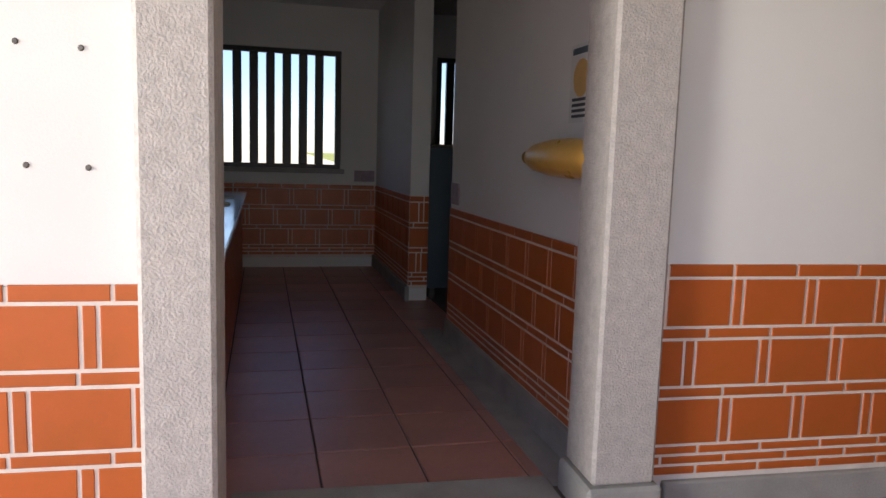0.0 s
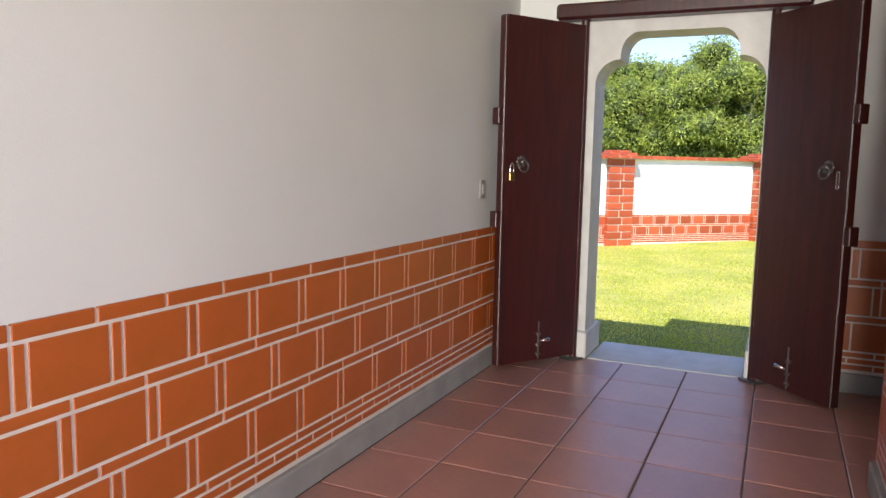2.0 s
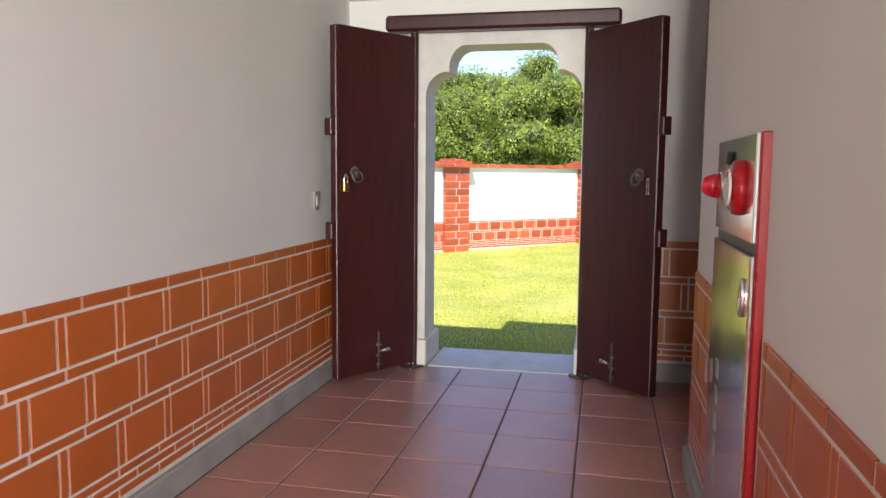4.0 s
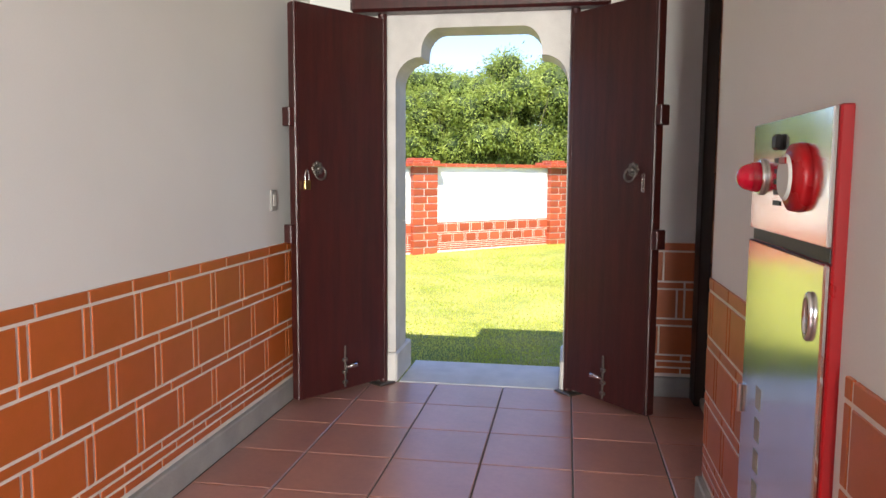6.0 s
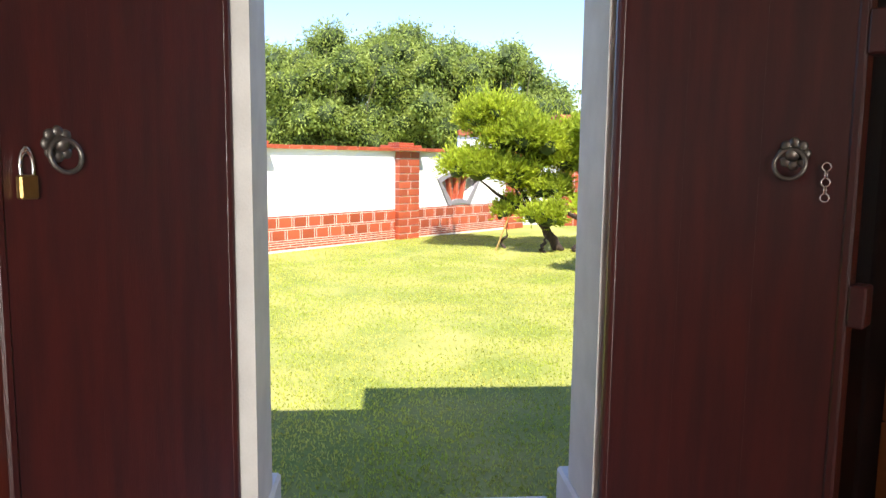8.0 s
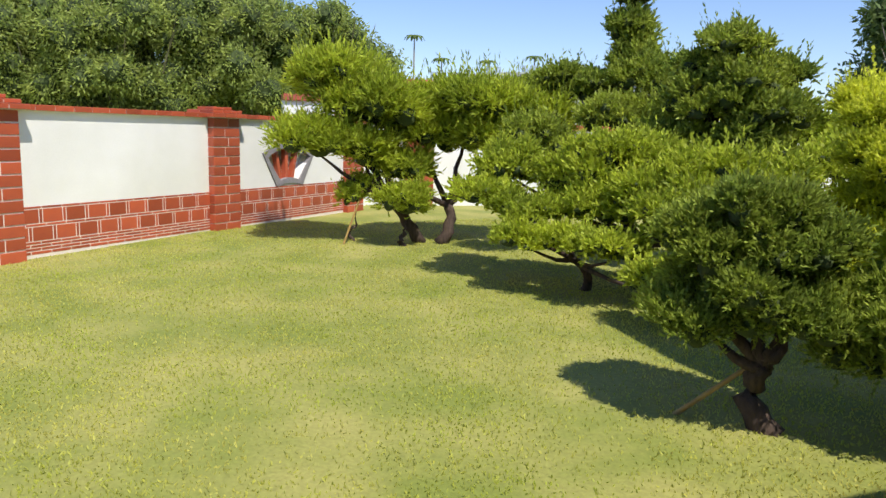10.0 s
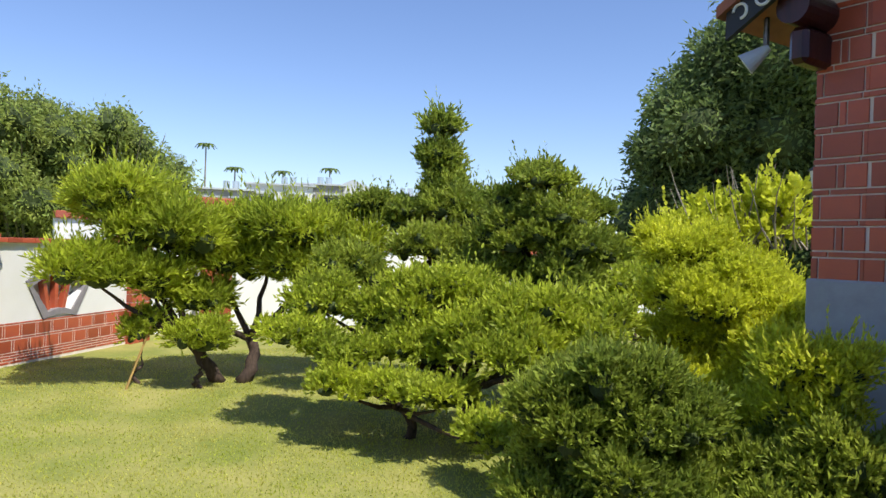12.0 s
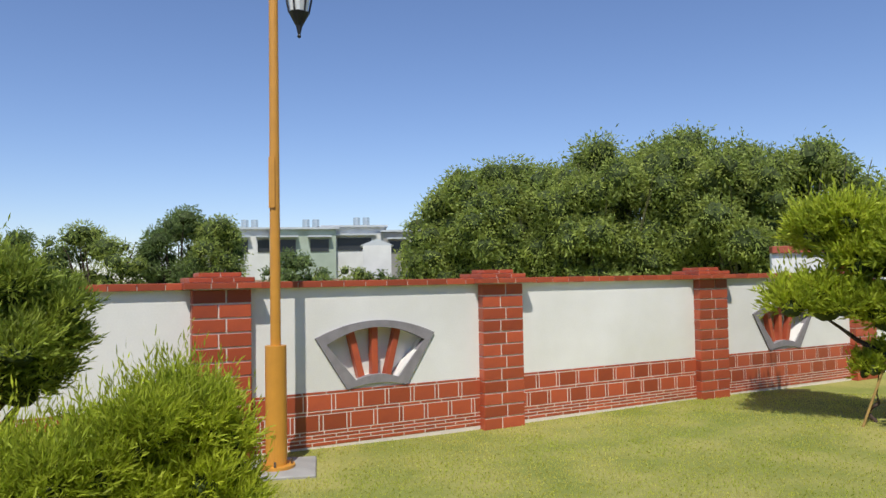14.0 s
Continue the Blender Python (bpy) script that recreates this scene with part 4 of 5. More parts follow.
EDGE_JUN = [(9.91, 5.5, 1.31, 0.28, 0.25, 0.18), (9.71, 5.55, 1.08, 0.47, 0.42, 0.23), (9.83, 5.43, 0.94, 0.23, 0.21, 0.19), (9.65, 5.74, 1.45, 0.36, 0.32, 0.24), (9.54, 5.7, 0.87, 0.47, 0.42, 0.27)]


def conifer(name, pads, trunks, label, mat, density, seed, length=0.055, width=0.006, sprays=0.05, category="conifer", group="", bark=None, spread=0.55, core=0.70):
    e = empty(name, pose(0, 0, 0), label, category, group)
    stem = None
    for pts, r0, r1 in trunks:
        low = pts[0][2] < 0
        ob = put("trunk" if low else "branch", limb(bmesh.new(), pts, r0, r1), bark or M_BARK, e if low else stem, smooth=True)
        stem = ob if low else stem
    pads = split(pads, seed, 9)
    P, N = sprigs(pads, density * 0.5, seed, length, sprays)
    crown = blades("crown", mat, P, N, length * 0.85, width * 1.15, e, spread=spread * 0.7, lift=0.1, seed=seed)
    cores("crown_shade", M_CORE, pads, crown, core * 0.80)
    return e


def limbs_to(base, pads, r, seed, fork=0.35):
    """A bent trunk to the middle of the pads and a limb to each."""
    rng = random.Random(seed)
    b = Vector(base)
    mid = Vector((sum(p[0] for p in pads) / len(pads), sum(p[1] for p in pads) / len(pads), 0))
    zs = [p[2] for p in pads]
    knee = Vector((b.x + (mid.x - b.x) * 0.4, b.y + (mid.y - b.y) * 0.4, b.z + (max(zs) - b.z) * fork))
    out = [(bent(b, knee, (rng.uniform(-0.1, 0.1), rng.uniform(-0.1, 0.1), 0), seed=seed), r, r * 0.7)]
    for i, p in enumerate(pads):
        end = Vector(p[:3]) - Vector((0, 0, p[5] * 0.3))
        out.append((bent(knee, end, (0, 0, -0.06), seed=seed + i), r * 0.55, r * 0.15))
    return out


conifer("cloud_pruned_juniper", PINE_PADS, limbs_to((15.1, -1.35, -0.2), PINE_PADS[:4], 0.09, 3, 0.3) + limbs_to((14.95, -1.55, -0.2), PINE_PADS[4:], 0.09, 4, 0.3),
        "cloud-pruned juniper with bent trunks before the garden wall", M_JUN, 5200, 11, 0.10, 0.010, 0.12, group="junipers of the garden")
conifer("juniper_bush", SMALL_A, limbs_to((14.8, -1.04, -0.2), SMALL_A, 0.04, 5), "small round juniper bush on the lawn", M_JUN, 6000, 12, 0.06, 0.010, group="junipers of the garden")
conifer("juniper_bush", SMALL_B, limbs_to((15.35, -0.5, -0.2), SMALL_B, 0.03, 6), "small round juniper bush at the wall foot", M_JUN, 6000, 13, 0.06, 0.010, group="junipers of the garden")
conifer("spreading_juniper", LOW_PADS, limbs_to((11.75, -1.9, -0.2), LOW_PADS, 0.05, 7, 0.4), "low spreading juniper with flat pads over the grass", M_JUN, 7000, 14, 0.05, 0.010, 0.08, group="junipers of the garden")
conifer("spreading_juniper", MID_PADS, limbs_to((11.5, -2.5, -0.2), MID_PADS, 0.08, 8, 0.4), "broad bright green juniper with layered pads", M_JUN, 7000, 15, 0.06, 0.010, 0.12, group="junipers of the garden")
conifer("spire_juniper", SPIRE_PADS, limbs_to((13.62, -3.6, -0.2), SPIRE_PADS, 0.09, 9, 0.5), "tall spire-topped juniper with side pads", M_JUNDARK, 6500, 16, 0.065, 0.010, 0.10, group="junipers of the garden")
conifer("flat_topped_juniper", FLAT_PADS, limbs_to((12.0, -3.75, -0.2), FLAT_PADS, 0.09, 10, 0.5), "flat-topped pruned juniper with tiered pads", M_JUNDARK, 6500, 17, 0.055, 0.010, 0.08, group="junipers of the garden")
conifer("dark_juniper", NEAR_PADS, limbs_to((8.42, -1.06, -0.18), NEAR_PADS, 0.075, 20, 0.35), "dense dark green juniper on a leaning trunk in shade", M_JUNDARK, 26000, 18, 0.036, 0.0055, 0.07, group="junipers of the garden", core=0.75)
conifer("dark_juniper", SIDE_PADS, limbs_to((8.1, -1.9, -0.18), SIDE_PADS, 0.06, 21, 0.35), "dark green juniper close to the hall corner", M_JUNDARK, 26000, 19, 0.036, 0.0055, 0.07, group="junipers of the garden", core=0.75)
conifer("golden_juniper", CORNER_PADS, limbs_to((8.25, -1.85, -0.18), CORNER_PADS, 0.04, 27, 0.3), "young yellow-green juniper against the grey hall base", M_YEL, 18000, 25, 0.036, 0.005, 0.2, group="junipers of the garden", core=0.5)
conifer("golden_juniper", BRIGHT_PADS, limbs_to((10.2, -4.0, -0.2), BRIGHT_PADS, 0.07, 22, 0.3), "tall yellow-green feathery juniper in sun", M_YEL, 15000, 20, 0.05, 0.0075, 0.2, group="junipers of the garden", core=0.6)
conifer("yellow_shrub", SHRUB_PADS, limbs_to((10.8, -5.2, -0.2), SHRUB_PADS, 0.05, 23, 0.3), "sparse yellow-leaved shrub with bare twigs", M_YEL, 1500, 21, 0.07, 0.02, 0.2, "shrub", core=0.2)
conifer("hedge_shrub", HEDGE_PADS, limbs_to((13.2, -6.5, -0.2), HEDGE_PADS, 0.04, 24, 0.3), "low green shrubs behind the sunny lawn", M_JUN, 2500, 22, 0.08, 0.02, 0.1, "shrub")
conifer("feathery_juniper", LAMP_JUN, limbs_to((9.8, 4.6, -0.18), LAMP_JUN, 0.06, 25, 0.3), "feathery green juniper with upright tips near the lamp", M_JUN, 14000, 23, 0.07, 0.0045, 0.22, group="junipers of the garden")
conifer("cloud_pruned_juniper", EDGE_JUN, limbs_to((9.5, 5.75, -0.18), EDGE_JUN, 0.07, 26, 0.4), "dark cloud-pruned juniper pads beside the lamp", M_JUNDARK, 14000, 24, 0.055, 0.005, 0.08, group="junipers of the garden")

# bare twigs standing out of the shrub and golden juniper
tw = bmesh.new()
rt = random.Random(4)
for k in range(34):
    b = Vector((10.7 + rt.uniform(-0.6, 0.6), -5.2 + rt.uniform(-0.4, 0.4), 1.6))
    limb(tw, bent(b, b + Vector((rt.uniform(-0.35, 0.35), rt.uniform(-0.35, 0.35), rt.uniform(0.4, 0.85))), (0.02, 0.02, 0), 3, 0.03, k), 0.012, 0.003, 5)
tagged(put("bare_branches", tw, M_PALEBARK), "bare pale twigs above the yellow shrub", "branches", kind="stuff")

# sapling with pale stem
sap = empty("sapling", pose(12.33, -4.1, -0.2), "slim pale-stemmed sapling with light green leaves", "tree")
limb(bm := bmesh.new(), bent((0, 0, 0), (0.02, 0.0, 1.95), (0.03, 0.02, 0), 6, 0.02, 2), 0.032, 0.015)
for k in range(5):
    limb(bm, bent((0.02, 0, 1.6 + 0.07 * k), (0.35 * math.cos(k * 1.3), 0.35 * math.sin(k * 1.3), 2.15 + 0.05 * k), (0, 0, 0.05), 4, 0.02, k), 0.012, 0.004, 5)
put("trunk", bm, M_PALEBARK, sap, smooth=True)
P, N = shell([(0.0, 0.0, 2.15, 0.36, 0.36, 0.24), (0.2, -0.2, 2.0, 0.25, 0.25, 0.16)], 600, 31, inner=0.3)
blades("crown", M_YEL, P, N, 0.14, 0.02, sap, spread=0.7, lift=-0.3, seed=31)

# bamboo stakes
for a, b in (((8.78, -0.72, -0.16), (8.55, -0.98, 0.16)), ((8.05, -1.75, -0.16), (8.30, -1.60, 0.22)), ((15.06, -0.28, -0.2), (15.2, -0.62, 0.65))):
    st = put("bamboo_stake", cyl(bmesh.new(), a, b, 0.014, 0.012, 9), M_BAMBOO)
    tagged(st, "yellow bamboo stake leaning against a trunk", "stake", "stakes of the junipers")

# ---- lamp post ----
pole = empty("street_lamp", pose(12.05, 5.02, -0.19), "ochre-painted garden lamp post with dark lantern head", "lamp post")
put("footing", box(bmesh.new(), -0.34, 0.34, -0.34, 0.34, -0.1, 0.05, 0.01, Matrix.Rotation(radians(25), 4, "Z")), M_CEMENT, pole, "pale concrete footing slab")
put("base_pipe", cyl(bmesh.new(), (0, 0, 0.05), (0, 0, 1.10), 0.092, seg=24), M_ORANGE, pole)
put("flange", cyl(bmesh.new(), (0, 0, 0.05), (0, 0, 0.075), 0.16, seg=24), M_ORANGE, pole)
for k in range(4):
    a = k * math.pi / 2 + 0.4
    put("bolt", cyl(bmesh.new(), (0.13 * math.cos(a), 0.13 * math.sin(a), 0.075), (0.13 * math.cos(a), 0.13 * math.sin(a), 0.12), 0.012, seg=6), M_IRON, pole)
put("shaft", cyl(bmesh.new(), (0, 0, 1.10), (0, 0, 4.6), 0.046, 0.040, 20), M_ORANGE, pole)
put("service_door", box(bmesh.new(), -0.055, -0.045, -0.03, 0.03, 2.3, 2.75, 0.003), M_ORANGE, pole)
limb(bm := bmesh.new(), [(0, 0, 4.4), (0.05, -0.08, 4.65), (0.10, -0.16, 4.68), (0.12, -0.19, 4.57)], 0.02, 0.016)
arm = put("arm", bm, M_ORANGE, pole, smooth=True)
lan = put("lantern", cyl(bmesh.new(), (0.12, -0.19, 4.06), (0.12, -0.19, 4.40), 0.085, 0.15, 6), M_GLASS, pole, "frosted glass lantern")
put("lantern_foot", cyl(bmesh.new(), (0.12, -0.19, 3.94), (0.12, -0.19, 4.06), 0.03, 0.095, 10), M_BLACK, lan)
put("finial", ball(cyl(bmesh.new(), (0.12, -0.19, 3.86), (0.12, -0.19, 3.94), 0.012, 0.03, 8), (0.12, -0.19, 3.85), 0.018, seg=8), M_BLACK, lan)
put("lantern_roof", cyl(bmesh.new(), (0.12, -0.19, 4.40), (0.12, -0.19, 4.58), 0.18, 0.03, 6), M_BLACK, lan)
for k in range(6):
    a = k * math.pi / 3
    put("rib", cyl(bmesh.new(), (0.12 + 0.088 * math.cos(a), -0.19 + 0.088 * math.sin(a), 4.06), (0.12 + 0.152 * math.cos(a), -0.19 + 0.152 * math.sin(a), 4.40), 0.009, seg=6), M_BLACK, lan)

# ---- hall corner with eave ----
hx, hy = 8.30, -2.10
hall = empty("hall_wing", pose(hx, hy, 0), "red-tiled hall corner on a grey stone base with timber eave", "building")
put("base", box(bmesh.new(), -2.38, 0.02, -6.0, 0.02, -0.3, 1.42, 0.01), M_BLUEBASE, hall, "grey stone base wall")
RISE = math.tan(radians(30))


def under_roof(x):
    """Height of the roof's underside over the gable wall."""
    return 2.83 - RISE * x


wallp = put("wall", prism(bmesh.new(), [(-2.36, 1.42), (0.0, 1.42), (0.0, under_roof(0.0)), (-1.18, under_roof(-1.18)), (-2.36, under_roof(0.0))], -6.0, Matrix.Identity(4)), M_GROUT, hall)


def roof_layer(name, x0, y0, y1, low, thick, mat, label=""):
    """A layer of the pitched roof: two slopes that meet over the middle of the gable."""
    top = [(x0, under_roof(x0) + low), (-1.18, under_roof(-1.18) + low), (-2.36 - x0, under_roof(x0) + low)]
    outline = top + [(x, z + thick) for x, z in reversed(top)]
    return put(name, prism(bmesh.new(), outline, y1 - y0, Matrix.Translation((0, y0, 0))), mat, hall, label)


roof_layer("soffit", 0.26, -6.1, 0.32, 0.0, 0.04, M_BOARD, "orange stained eave boards")
roof_layer("roof", 0.34, -6.15, 0.38, 0.11, 0.06, M_ROOFTILE)
roof_layer("fascia", 0.30, 0.322, 0.352, -0.03, 0.14, M_BLACK, "black verge board with pale scrollwork")
for x, low in ((-0.02, 0.10), (-1.18, 0.12), (-2.34, 0.10)):
    put("purlin", cyl(bmesh.new(), (x, -0.3, under_roof(x) - low), (x, 0.29, under_roof(x) - low), 0.085, seg=18), M_WOOD, hall, "round dark red purlin end")
    put("beam", box(bmesh.new(), x - 0.05, x + 0.05, -0.1, 0.24, under_roof(x) - low - 0.27, under_roof(x) - low - 0.087, 0.025), M_WOOD, hall, "dark red bracket beam")
bm = bmesh.new()
for k in range(11):
    x = 0.22 - 0.125 * k
    torus(bm, Matrix.Translation((x, 0.354, under_roof(x) + 0.04 + 0.015 * (-1) ** k)) @ Matrix.Rotation(radians(90), 4, "X") @ Matrix.Rotation(k * 2.2, 4, "Z"), 0.038, 0.008, 12, 5, 0, 4.6)
tagged(put("scrollwork", bm, M_PAPER, hall, "pale carved scroll pattern"), kind="stuff")
horn = empty("loudspeaker", pose(hx + 0.19, hy + 0.22, 2.56), "grey-white horn loudspeaker under the eave", "loudspeaker")
put("horn", cyl(bmesh.new(), (0.06, 0.03, -0.05), (-0.04, -0.02, 0.03), 0.06, 0.02, 18), M_HROOF, horn)
put("mount", cyl(bmesh.new(), (-0.03, -0.01, 0.0), (-0.03, -0.01, 0.18), 0.015, seg=8), M_IRON, horn)
hl = empty("wall_lantern", pose(hx + 0.26, hy - 0.55, 1.98), "small white wall lantern on a brass arm", "lantern")
put("arm", box(bmesh.new(), -0.26, 0.02, -0.012, 0.012, 0.20, 0.225, 0.004), M_BRASS, hl)
put("hanger", cyl(bmesh.new(), (0, 0, 0.09), (0, 0, 0.21), 0.008, seg=8), M_BRASS, hl)
put("glass", cyl(bmesh.new(), (0, 0, -0.10), (0, 0, 0.05), 0.035, 0.06, 6), M_GLASS, hl)
put("cap", cyl(bmesh.new(), (0, 0, 0.05), (0, 0, 0.10), 0.075, 0.01, 6), M_BLACK, hl)

# ---- trees beyond the wall ----
def clump(name, cx, cy, base, height, spread, label, mat, seed, count, leaf=0.15, canes=True, category="bamboo", low=0.12):
    """A broad crown of many drooping leaf tufts on canes or limbs, with gaps."""
    rng = np.random.default_rng(seed)
    e = empty(name, pose(cx, cy, base), label, category, "trees beyond the garden wall")
    bm = bmesh.new()
    r2 = random.Random(seed)
    tips = []
    for k in range(16 if canes else 9):
        a, rr = r2.uniform(0, 2 * math.pi), r2.uniform(0.2, 1) * spread
        h = height * r2.uniform(0.6, 0.95)
        end = (math.cos(a) * rr, math.sin(a) * rr, h)
        limb(bm, bent((math.cos(a) * rr * 0.3, math.sin(a) * rr * 0.3, 0), end, (0, 0, height * 0.05), 5, 0.1, k + seed), 0.05 if canes else height * 0.022, 0.015, 5)
        tips.append(end)
    put("cane_cluster" if canes else "trunk", bm, M_CANE if canes else M_BARK, e)
    lumps = []
    for k in range(count):
        a, q = r2.uniform(0, 2 * math.pi), r2.uniform(0, 1) ** 0.6
        hz = r2.uniform(low, 1.0)
        reach = spread * (1.0 if hz < 0.6 else math.sqrt(max(0.05, 1 - ((hz - 0.6) / 0.42) ** 2)))
        size = height * r2.uniform(0.07, 0.125)
        lumps.append((math.cos(a) * reach * q, math.sin(a) * reach * q, height * hz * r2.uniform(0.9, 1.03), size * 1.15, size * 1.15, size))
    P, N = shell(lumps, 55 / leaf ** 2 * 0.045, seed, inner=0.55, sprays=0.25)
    crown = blades("crown", mat, P, N, leaf, leaf * 0.2, e, spread=0.7, lift=-0.35, seed=seed)
    cores("crown_shade", M_CORE, lumps, crown, 0.62)
    return e


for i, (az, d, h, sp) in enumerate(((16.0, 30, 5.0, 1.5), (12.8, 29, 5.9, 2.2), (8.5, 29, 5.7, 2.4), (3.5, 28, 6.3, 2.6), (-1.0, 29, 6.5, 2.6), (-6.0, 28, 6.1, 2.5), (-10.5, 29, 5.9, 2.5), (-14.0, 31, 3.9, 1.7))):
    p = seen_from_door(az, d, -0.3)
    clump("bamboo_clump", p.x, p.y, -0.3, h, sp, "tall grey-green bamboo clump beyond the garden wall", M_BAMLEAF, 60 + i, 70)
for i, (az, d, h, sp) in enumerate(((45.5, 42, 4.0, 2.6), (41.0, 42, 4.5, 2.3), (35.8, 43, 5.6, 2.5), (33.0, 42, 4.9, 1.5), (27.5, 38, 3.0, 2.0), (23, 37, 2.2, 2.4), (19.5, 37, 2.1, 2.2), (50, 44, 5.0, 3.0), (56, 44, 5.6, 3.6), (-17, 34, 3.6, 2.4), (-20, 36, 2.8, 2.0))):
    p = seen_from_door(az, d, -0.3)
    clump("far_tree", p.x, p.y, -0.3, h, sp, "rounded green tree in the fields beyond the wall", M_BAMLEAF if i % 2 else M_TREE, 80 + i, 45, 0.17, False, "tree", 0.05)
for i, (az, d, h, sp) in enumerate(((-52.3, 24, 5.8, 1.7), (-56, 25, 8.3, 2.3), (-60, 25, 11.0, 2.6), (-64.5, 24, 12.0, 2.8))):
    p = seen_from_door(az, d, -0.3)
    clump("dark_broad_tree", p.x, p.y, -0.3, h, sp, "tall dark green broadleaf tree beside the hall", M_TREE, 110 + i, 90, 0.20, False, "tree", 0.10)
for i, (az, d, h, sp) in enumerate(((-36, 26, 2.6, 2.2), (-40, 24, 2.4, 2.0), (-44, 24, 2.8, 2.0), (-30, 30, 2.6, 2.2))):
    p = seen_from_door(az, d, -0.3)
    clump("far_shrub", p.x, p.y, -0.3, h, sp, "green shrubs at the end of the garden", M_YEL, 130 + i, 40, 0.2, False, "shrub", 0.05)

# areca palms on the skyline
for i, (az, d, h) in enumerate(((-17.1, 120, 16.4), (-19.2, 120, 13.0), (-22.7, 120, 12.8), (-26.2, 120, 13.6), (-15.6, 120, 12.6))):
    p = seen_from_door(az, d, -0.3)
    palm = empty("areca_palm", pose(p.x, p.y, -0.3), "thin areca palm on the far skyline", "palm", "far palms")
    put("trunk", cyl(bmesh.new(), (0, 0, 0), (0, 0, h - 0.3), 0.16, 0.11, 8), M_PALEBARK, palm)
    bm = bmesh.new()
    for k in range(11):
        a = k * 2 * math.pi / 11
        c, s2 = math.cos(a), math.sin(a)
        pts = [(0, 0, h - 0.3), (c * 0.7, s2 * 0.7, h + 0.25), (c * 1.3, s2 * 1.3, h + 0.1), (c * 1.7, s2 * 1.7, h - 0.5)]
        prev = None
        for q, w in zip(pts, (0.05, 0.28, 0.26, 0.04)):
            cur = (bm.verts.new((q[0] - s2 * w, q[1] + c * w, q[2] - 0.1)), bm.verts.new(q), bm.verts.new((q[0] + s2 * w, q[1] - c * w, q[2] - 0.1)))
            if prev:
                bm.faces.new((prev[0], prev[1], cur[1], cur[0]))
                bm.faces.new((prev[1], prev[2], cur[2], cur[1]))
            prev = cur
    put("fronds", bm, M_TREE, palm)


# ---- far houses ----
def house(az, d, w, h, dep, mat, label, roof="flat", windows=2, turn=0.0, base=2.6):
    p = seen_from_door(az, d, base)
    e = empty("far_house", Matrix.Translation(p) @ Matrix.Rotation(radians(az + turn), 4, "Z"), label, "house", "far houses")
    put("wall", box(bmesh.new(), 0, dep, -w / 2, w / 2, -2, h), mat, e)
    if roof == "flat":
        put("roof", box(bmesh.new(), -0.5, dep + 0.3, -w / 2 - 0.4, w / 2 + 0.4, h, h + 0.22), M_HROOF, e)
        for k in range(2):
            put("water_tank", cyl(bmesh.new(), (1.5, -w / 5 + 1.2 * k, h + 0.22), (1.5, -w / 5 + 1.2 * k, h + 1.3), 0.45, seg=10), M_STEEL, e)
    else:
        bm = bmesh.new()
        prism(bm, [(-w / 2 - 0.3, h), (w / 2 + 0.3, h), (0, h + w * 0.24)], dep, Matrix.Rotation(radians(-90), 4, "Z"))
        put("roof", bm, M_HROOF, e)
    for k in range(windows):
        y = -w / 2 + w * (k + 0.5) / windows
        wn2 = put("window", box(bmesh.new(), -0.10, 0.05, y - w / windows * 0.28, y + w / windows * 0.28, h * 0.45, h * 0.75), M_HDARK, e)
        put("awning", box(bmesh.new(), -0.9, 0.0, y - w / windows * 0.36, y + w / windows * 0.36, h * 0.80, h * 0.84), M_HROOF, wn2)
    return e


house(31.0, 95, 8, 5.2, 7, M_HWHITE, "white two-storey house with metal roof", windows=3)
house(26.5, 92, 8, 5.0, 7, M_HGREEN, "pale green house with an awning and water tanks", windows=2)
house(22.6, 93, 7.5, 5.3, 7, M_HWHITE, "white house with a dark open upper floor", windows=1)
house(20.9, 84, 3.2, 2.6, 5, M_HWHITE, "small white gabled shed", "gable", 0)
house(18.2, 92, 7, 4.6, 7, M_HGREY, "grey concrete house with a dark garage", windows=2)
for az, d, w, h, m, rf in ((-22.5, 105, 9, 6.5, M_HWHITE, "flat"), (-25.4, 108, 7, 7.0, M_HGREY, "flat"), (-28.0, 110, 5, 7.0, M_HWHITE, "gable"), (-31.5, 115, 9, 6.4, M_HWHITE, "flat"), (-35.0, 115, 9, 6.4, M_HGREY, "flat"), (-18.5, 100, 7, 5.2, M_HGREY, "flat")):
    house(az, d, w, h, 7, m, "far white concrete house under the skyline", rf, 2, base=2.8)
bank = seen_from_door(24, 80, 0)
tagged(put("earth_bank", box(bmesh.new(), 0, 3, -22, 22, -1, 1.5, 0.6, Matrix.Translation(bank) @ Matrix.Rotation(radians(24), 4, "Z")), M_EARTH), "bare brown earth bank below the far houses", "bank", kind="structure")

# ---- pieces of floors and walls ----
for k in range(len(EDGES)):
    pier(EDGES[k])
    if k + 1 < len(EDGES):
        bay(EDGES[k], EDGES[k + 1] - PIER_W, FANS.get(k), tiles=1 <= k <= 4)
bay(EDGES[0] - 8.0, EDGES[0] - PIER_W, None, False)

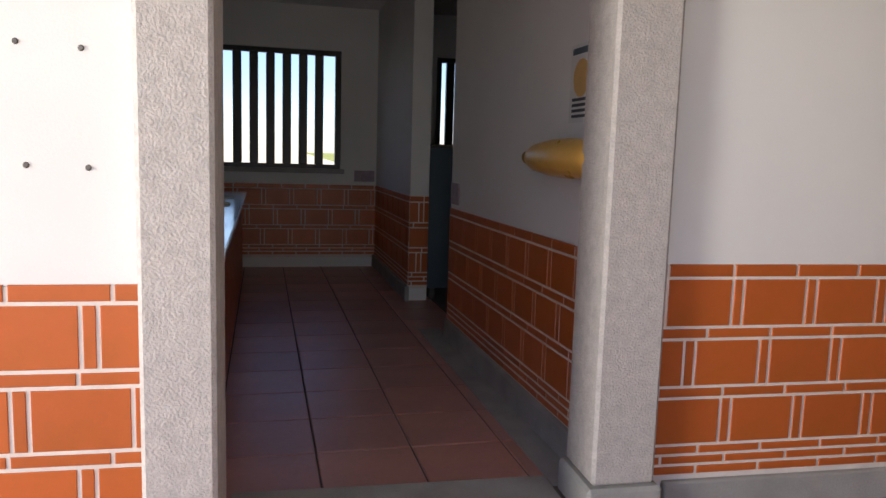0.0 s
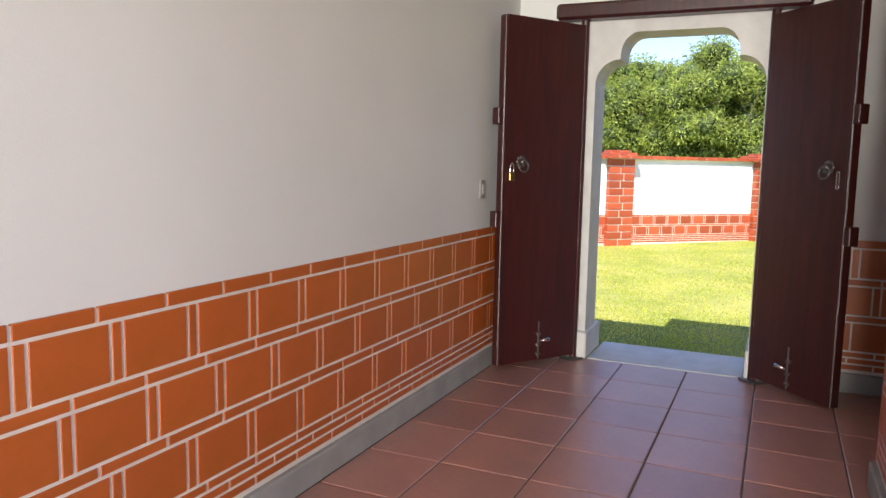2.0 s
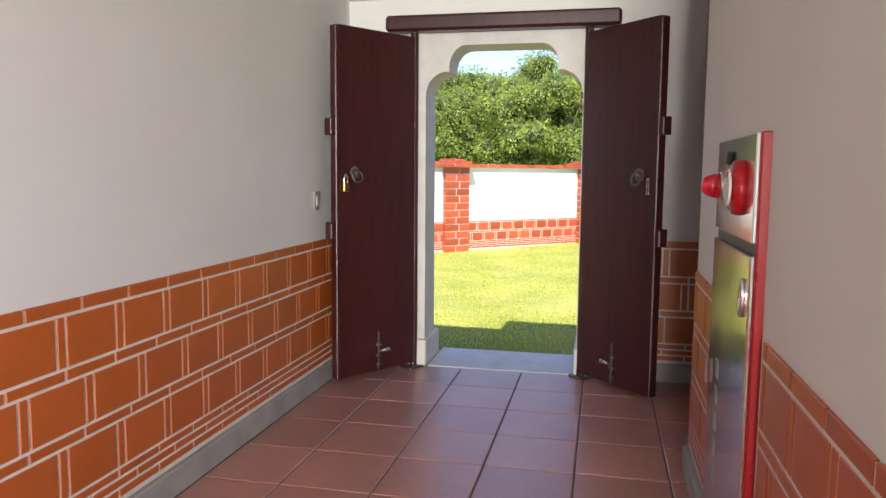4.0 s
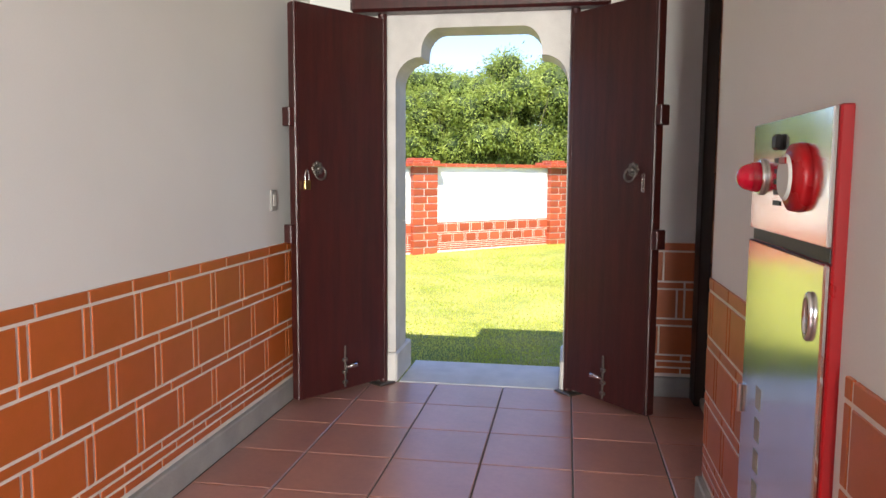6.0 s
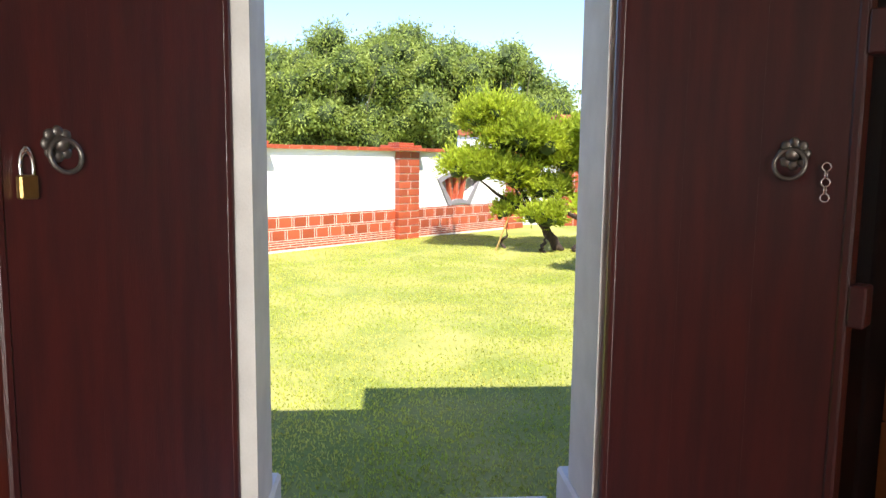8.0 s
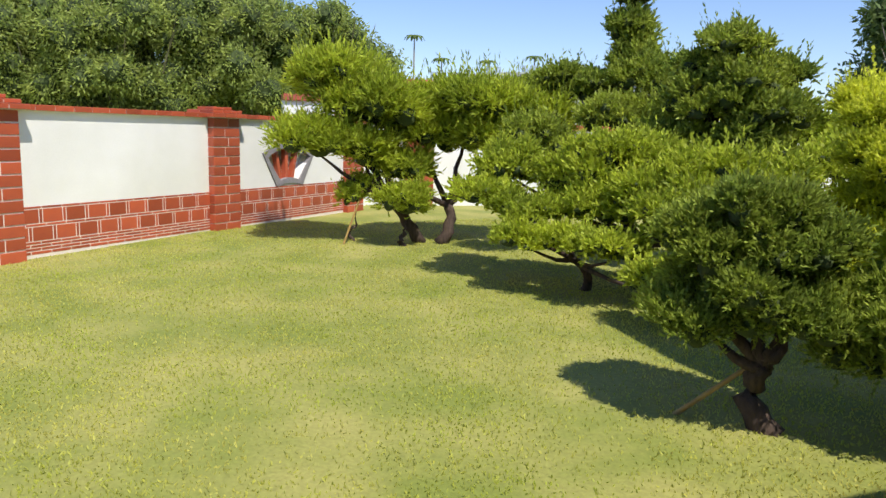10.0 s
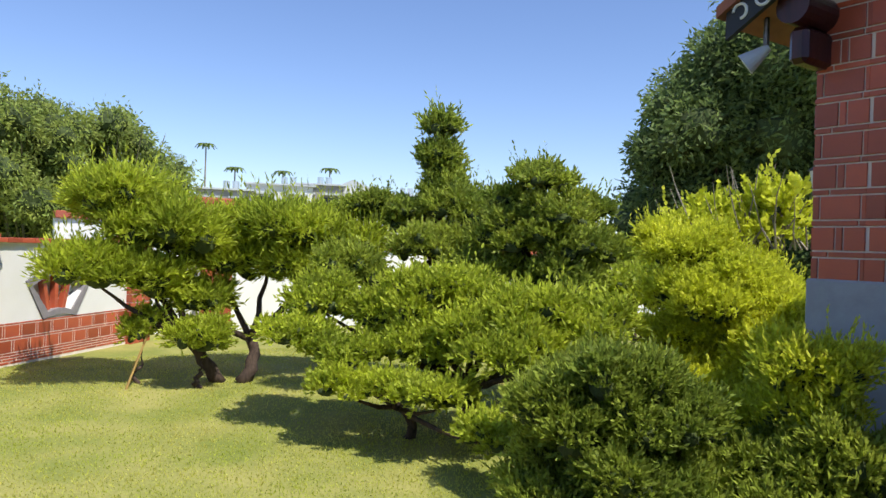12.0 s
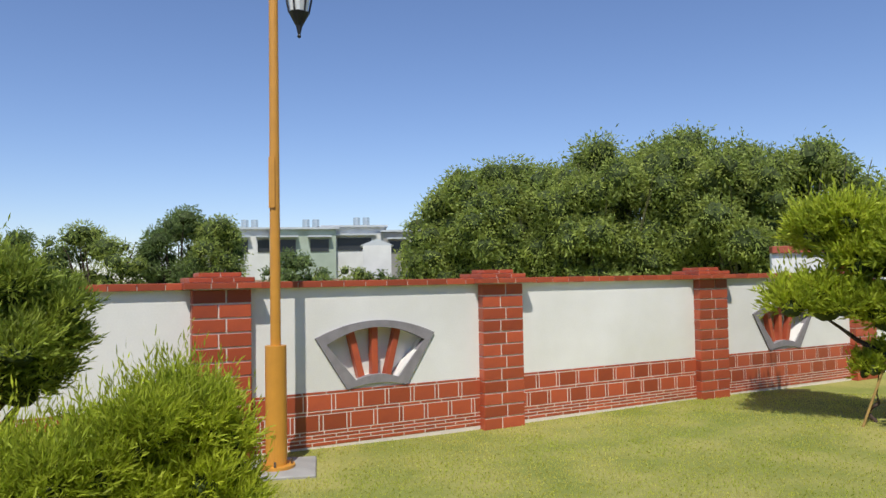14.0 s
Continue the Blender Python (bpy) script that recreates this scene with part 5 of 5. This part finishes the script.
# a further stretch of wall with a taller gate pier
gate = empty("gate_pier", pose(19.9, -2.75, -0.2), "tall red brick gate pier with tiled cap further along", "pier", kind="structure")
put("core", box(bmesh.new(), -0.29, 0.29, -0.29, 0.29, 0, 2.35), M_GROUT, gate)
for i in range(14):
    for a in (-0.145, 0.145):
        piece("brick", 0.278, 0.155, 0.010, M_GTILE, Matrix.Translation((-0.29, a, 0.09 + i * 0.167)) @ Matrix.Rotation(radians(-90), 4, "Z"), gate, 0.003)
put("cap", box(bmesh.new(), -0.42, 0.42, -0.42, 0.42, 2.35, 2.47, 0.02), M_GTILE_J, gate)
far = empty("garden_wall", pose(19.9, -2.75, -0.2), "far white garden wall with red coping behind the junipers", "garden wall", "bays of the garden wall", "structure")
put("render_coat", box(bmesh.new(), 0.0, 0.2, -14.0, -0.3, 0, 1.6), M_GWALL, far)
put("coping", box(bmesh.new(), -0.06, 0.26, -14.0, -0.3, 1.6, 1.7, 0.01), M_GTILE_J, far)
put("linked_coat", box(bmesh.new(), 0.0, 0.2, 0.3, 2.6, 0, 2.0), M_GWALL, far)
put("linked_coping", box(bmesh.new(), -0.06, 0.26, 0.3, 2.6, 2.0, 2.12, 0.01), M_GTILE_J, far)

# hall corner tiles
HC = []
for k in range(13):
    HC += [("s", 0.024, 0.3 + 0.5 * (k % 2)), ("b", 0.113, 0.5 * (k % 2))]
for k in range(6):
    wainscot(wallp, Matrix.Translation((-0.26 * k, 0.0, 0)) @ Matrix.Rotation(radians(180), 4, "Z"), 0.26 if k < 5 else 1.06, 2.795 + 0.155 * min(k, 3), 0.26 * k, M_GTILE, HC[:2 * (9 + min(k, 3))], 0.010, (0.29, 0.24), 0.009)
wainscot(wallp, Matrix.Translation((0.0, -1.0, 0)) @ Matrix.Rotation(radians(90), 4, "Z"), 1.0, 2.795, 0.0, M_GTILE, HC[:18], 0.010, (0.29, 0.24), 0.009)

# corridor wainscots
tiled(WALL_N, FACE_N, 3.93, phase=0.0715)
tiled(WALL_N2, Matrix.Translation((-1.70, 2.10, 0)), 1.57, phase=0.10)
tiled(WALL_S, Matrix.Translation((2.59, 0.37, 0)) @ Matrix.Rotation(math.pi, 4, "Z"), 1.05, phase=0.08)
tiled(WALL_S, Matrix.Translation((3.98, 0.37, 0)) @ Matrix.Rotation(math.pi, 4, "Z"), 0.70, phase=0.03)
tiled(WALL_S, Matrix.Translation((3.98, 0.15, 0)) @ Matrix.Rotation(radians(90), 4, "Z"), 0.215, phase=0.03)
tiled(WALL_E1, Matrix.Translation((5.43, 0.75, 0)) @ Matrix.Rotation(radians(-90), 4, "Z"), 0.62, phase=0.02)
tiled(WALL_E2, Matrix.Translation((5.43, 2.44, 0)) @ Matrix.Rotation(radians(-90), 4, "Z"), 0.32, phase=0.12)
# washroom wainscots
tiled(WALL_C, Matrix.Translation((0.0, 2.32, 0)) @ Matrix.Rotation(radians(-90), 4, "Z"), 2.35, phase=0.03)
tiled(WALL_B, Matrix.Translation((-0.03, BACK, 0)) @ Matrix.Rotation(radians(-90), 4, "Z"), BACK - 3.60, phase=0.1)
tiled(WALL_B, Matrix.Translation((-0.03, 3.60, 0)), 0.16, phase=0.0)
tiled(WALL_BACK, Matrix.Translation((-1.9, BACK, 0)), 1.87, phase=0.0)

# floor tiles
T, G = 0.402, 0.008


def floor_tile(parent, x0, x1, y0, y1, z=0.0):
    if x1 - x0 > 0.03 and y1 - y0 > 0.03:
        piece("floor_tile", x1 - x0, y1 - y0, 0.010, M_FLOOR, Matrix.Translation(((x0 + x1) / 2, (y0 + y1) / 2, z - 0.010)) @ Matrix.Rotation(radians(-90), 4, "X"), parent, 0.003)


i = 0
x = 5.425
while x > -2.2:
    y = 1.272 - 4 * T
    while y < 2.42:
        floor_tile(FLOOR_BED, max(x - T + G, -2.2), x, max(y, -1.2), min(y + T - G, 2.42))
        y += T
    x -= T
u = -1.42 - T
while u < -0.13:
    v = 0.06
    while v < BACK:
        x0, x1 = u, min(u + T - G, -0.13 if v < 2.4 else 5)
        p = RM @ Vector(((x0 + x1) / 2, v + (T - G) / 2, 0))
        piece("floor_tile", x1 - x0, T - G, 0.010, M_FLOOR, Matrix.Translation((p.x, p.y, -0.010)) @ Matrix.Rotation(radians(2.6), 4, "Z") @ Matrix.Rotation(radians(-90), 4, "X"), ROOM_BED, 0.003)
        v += T
    u += T
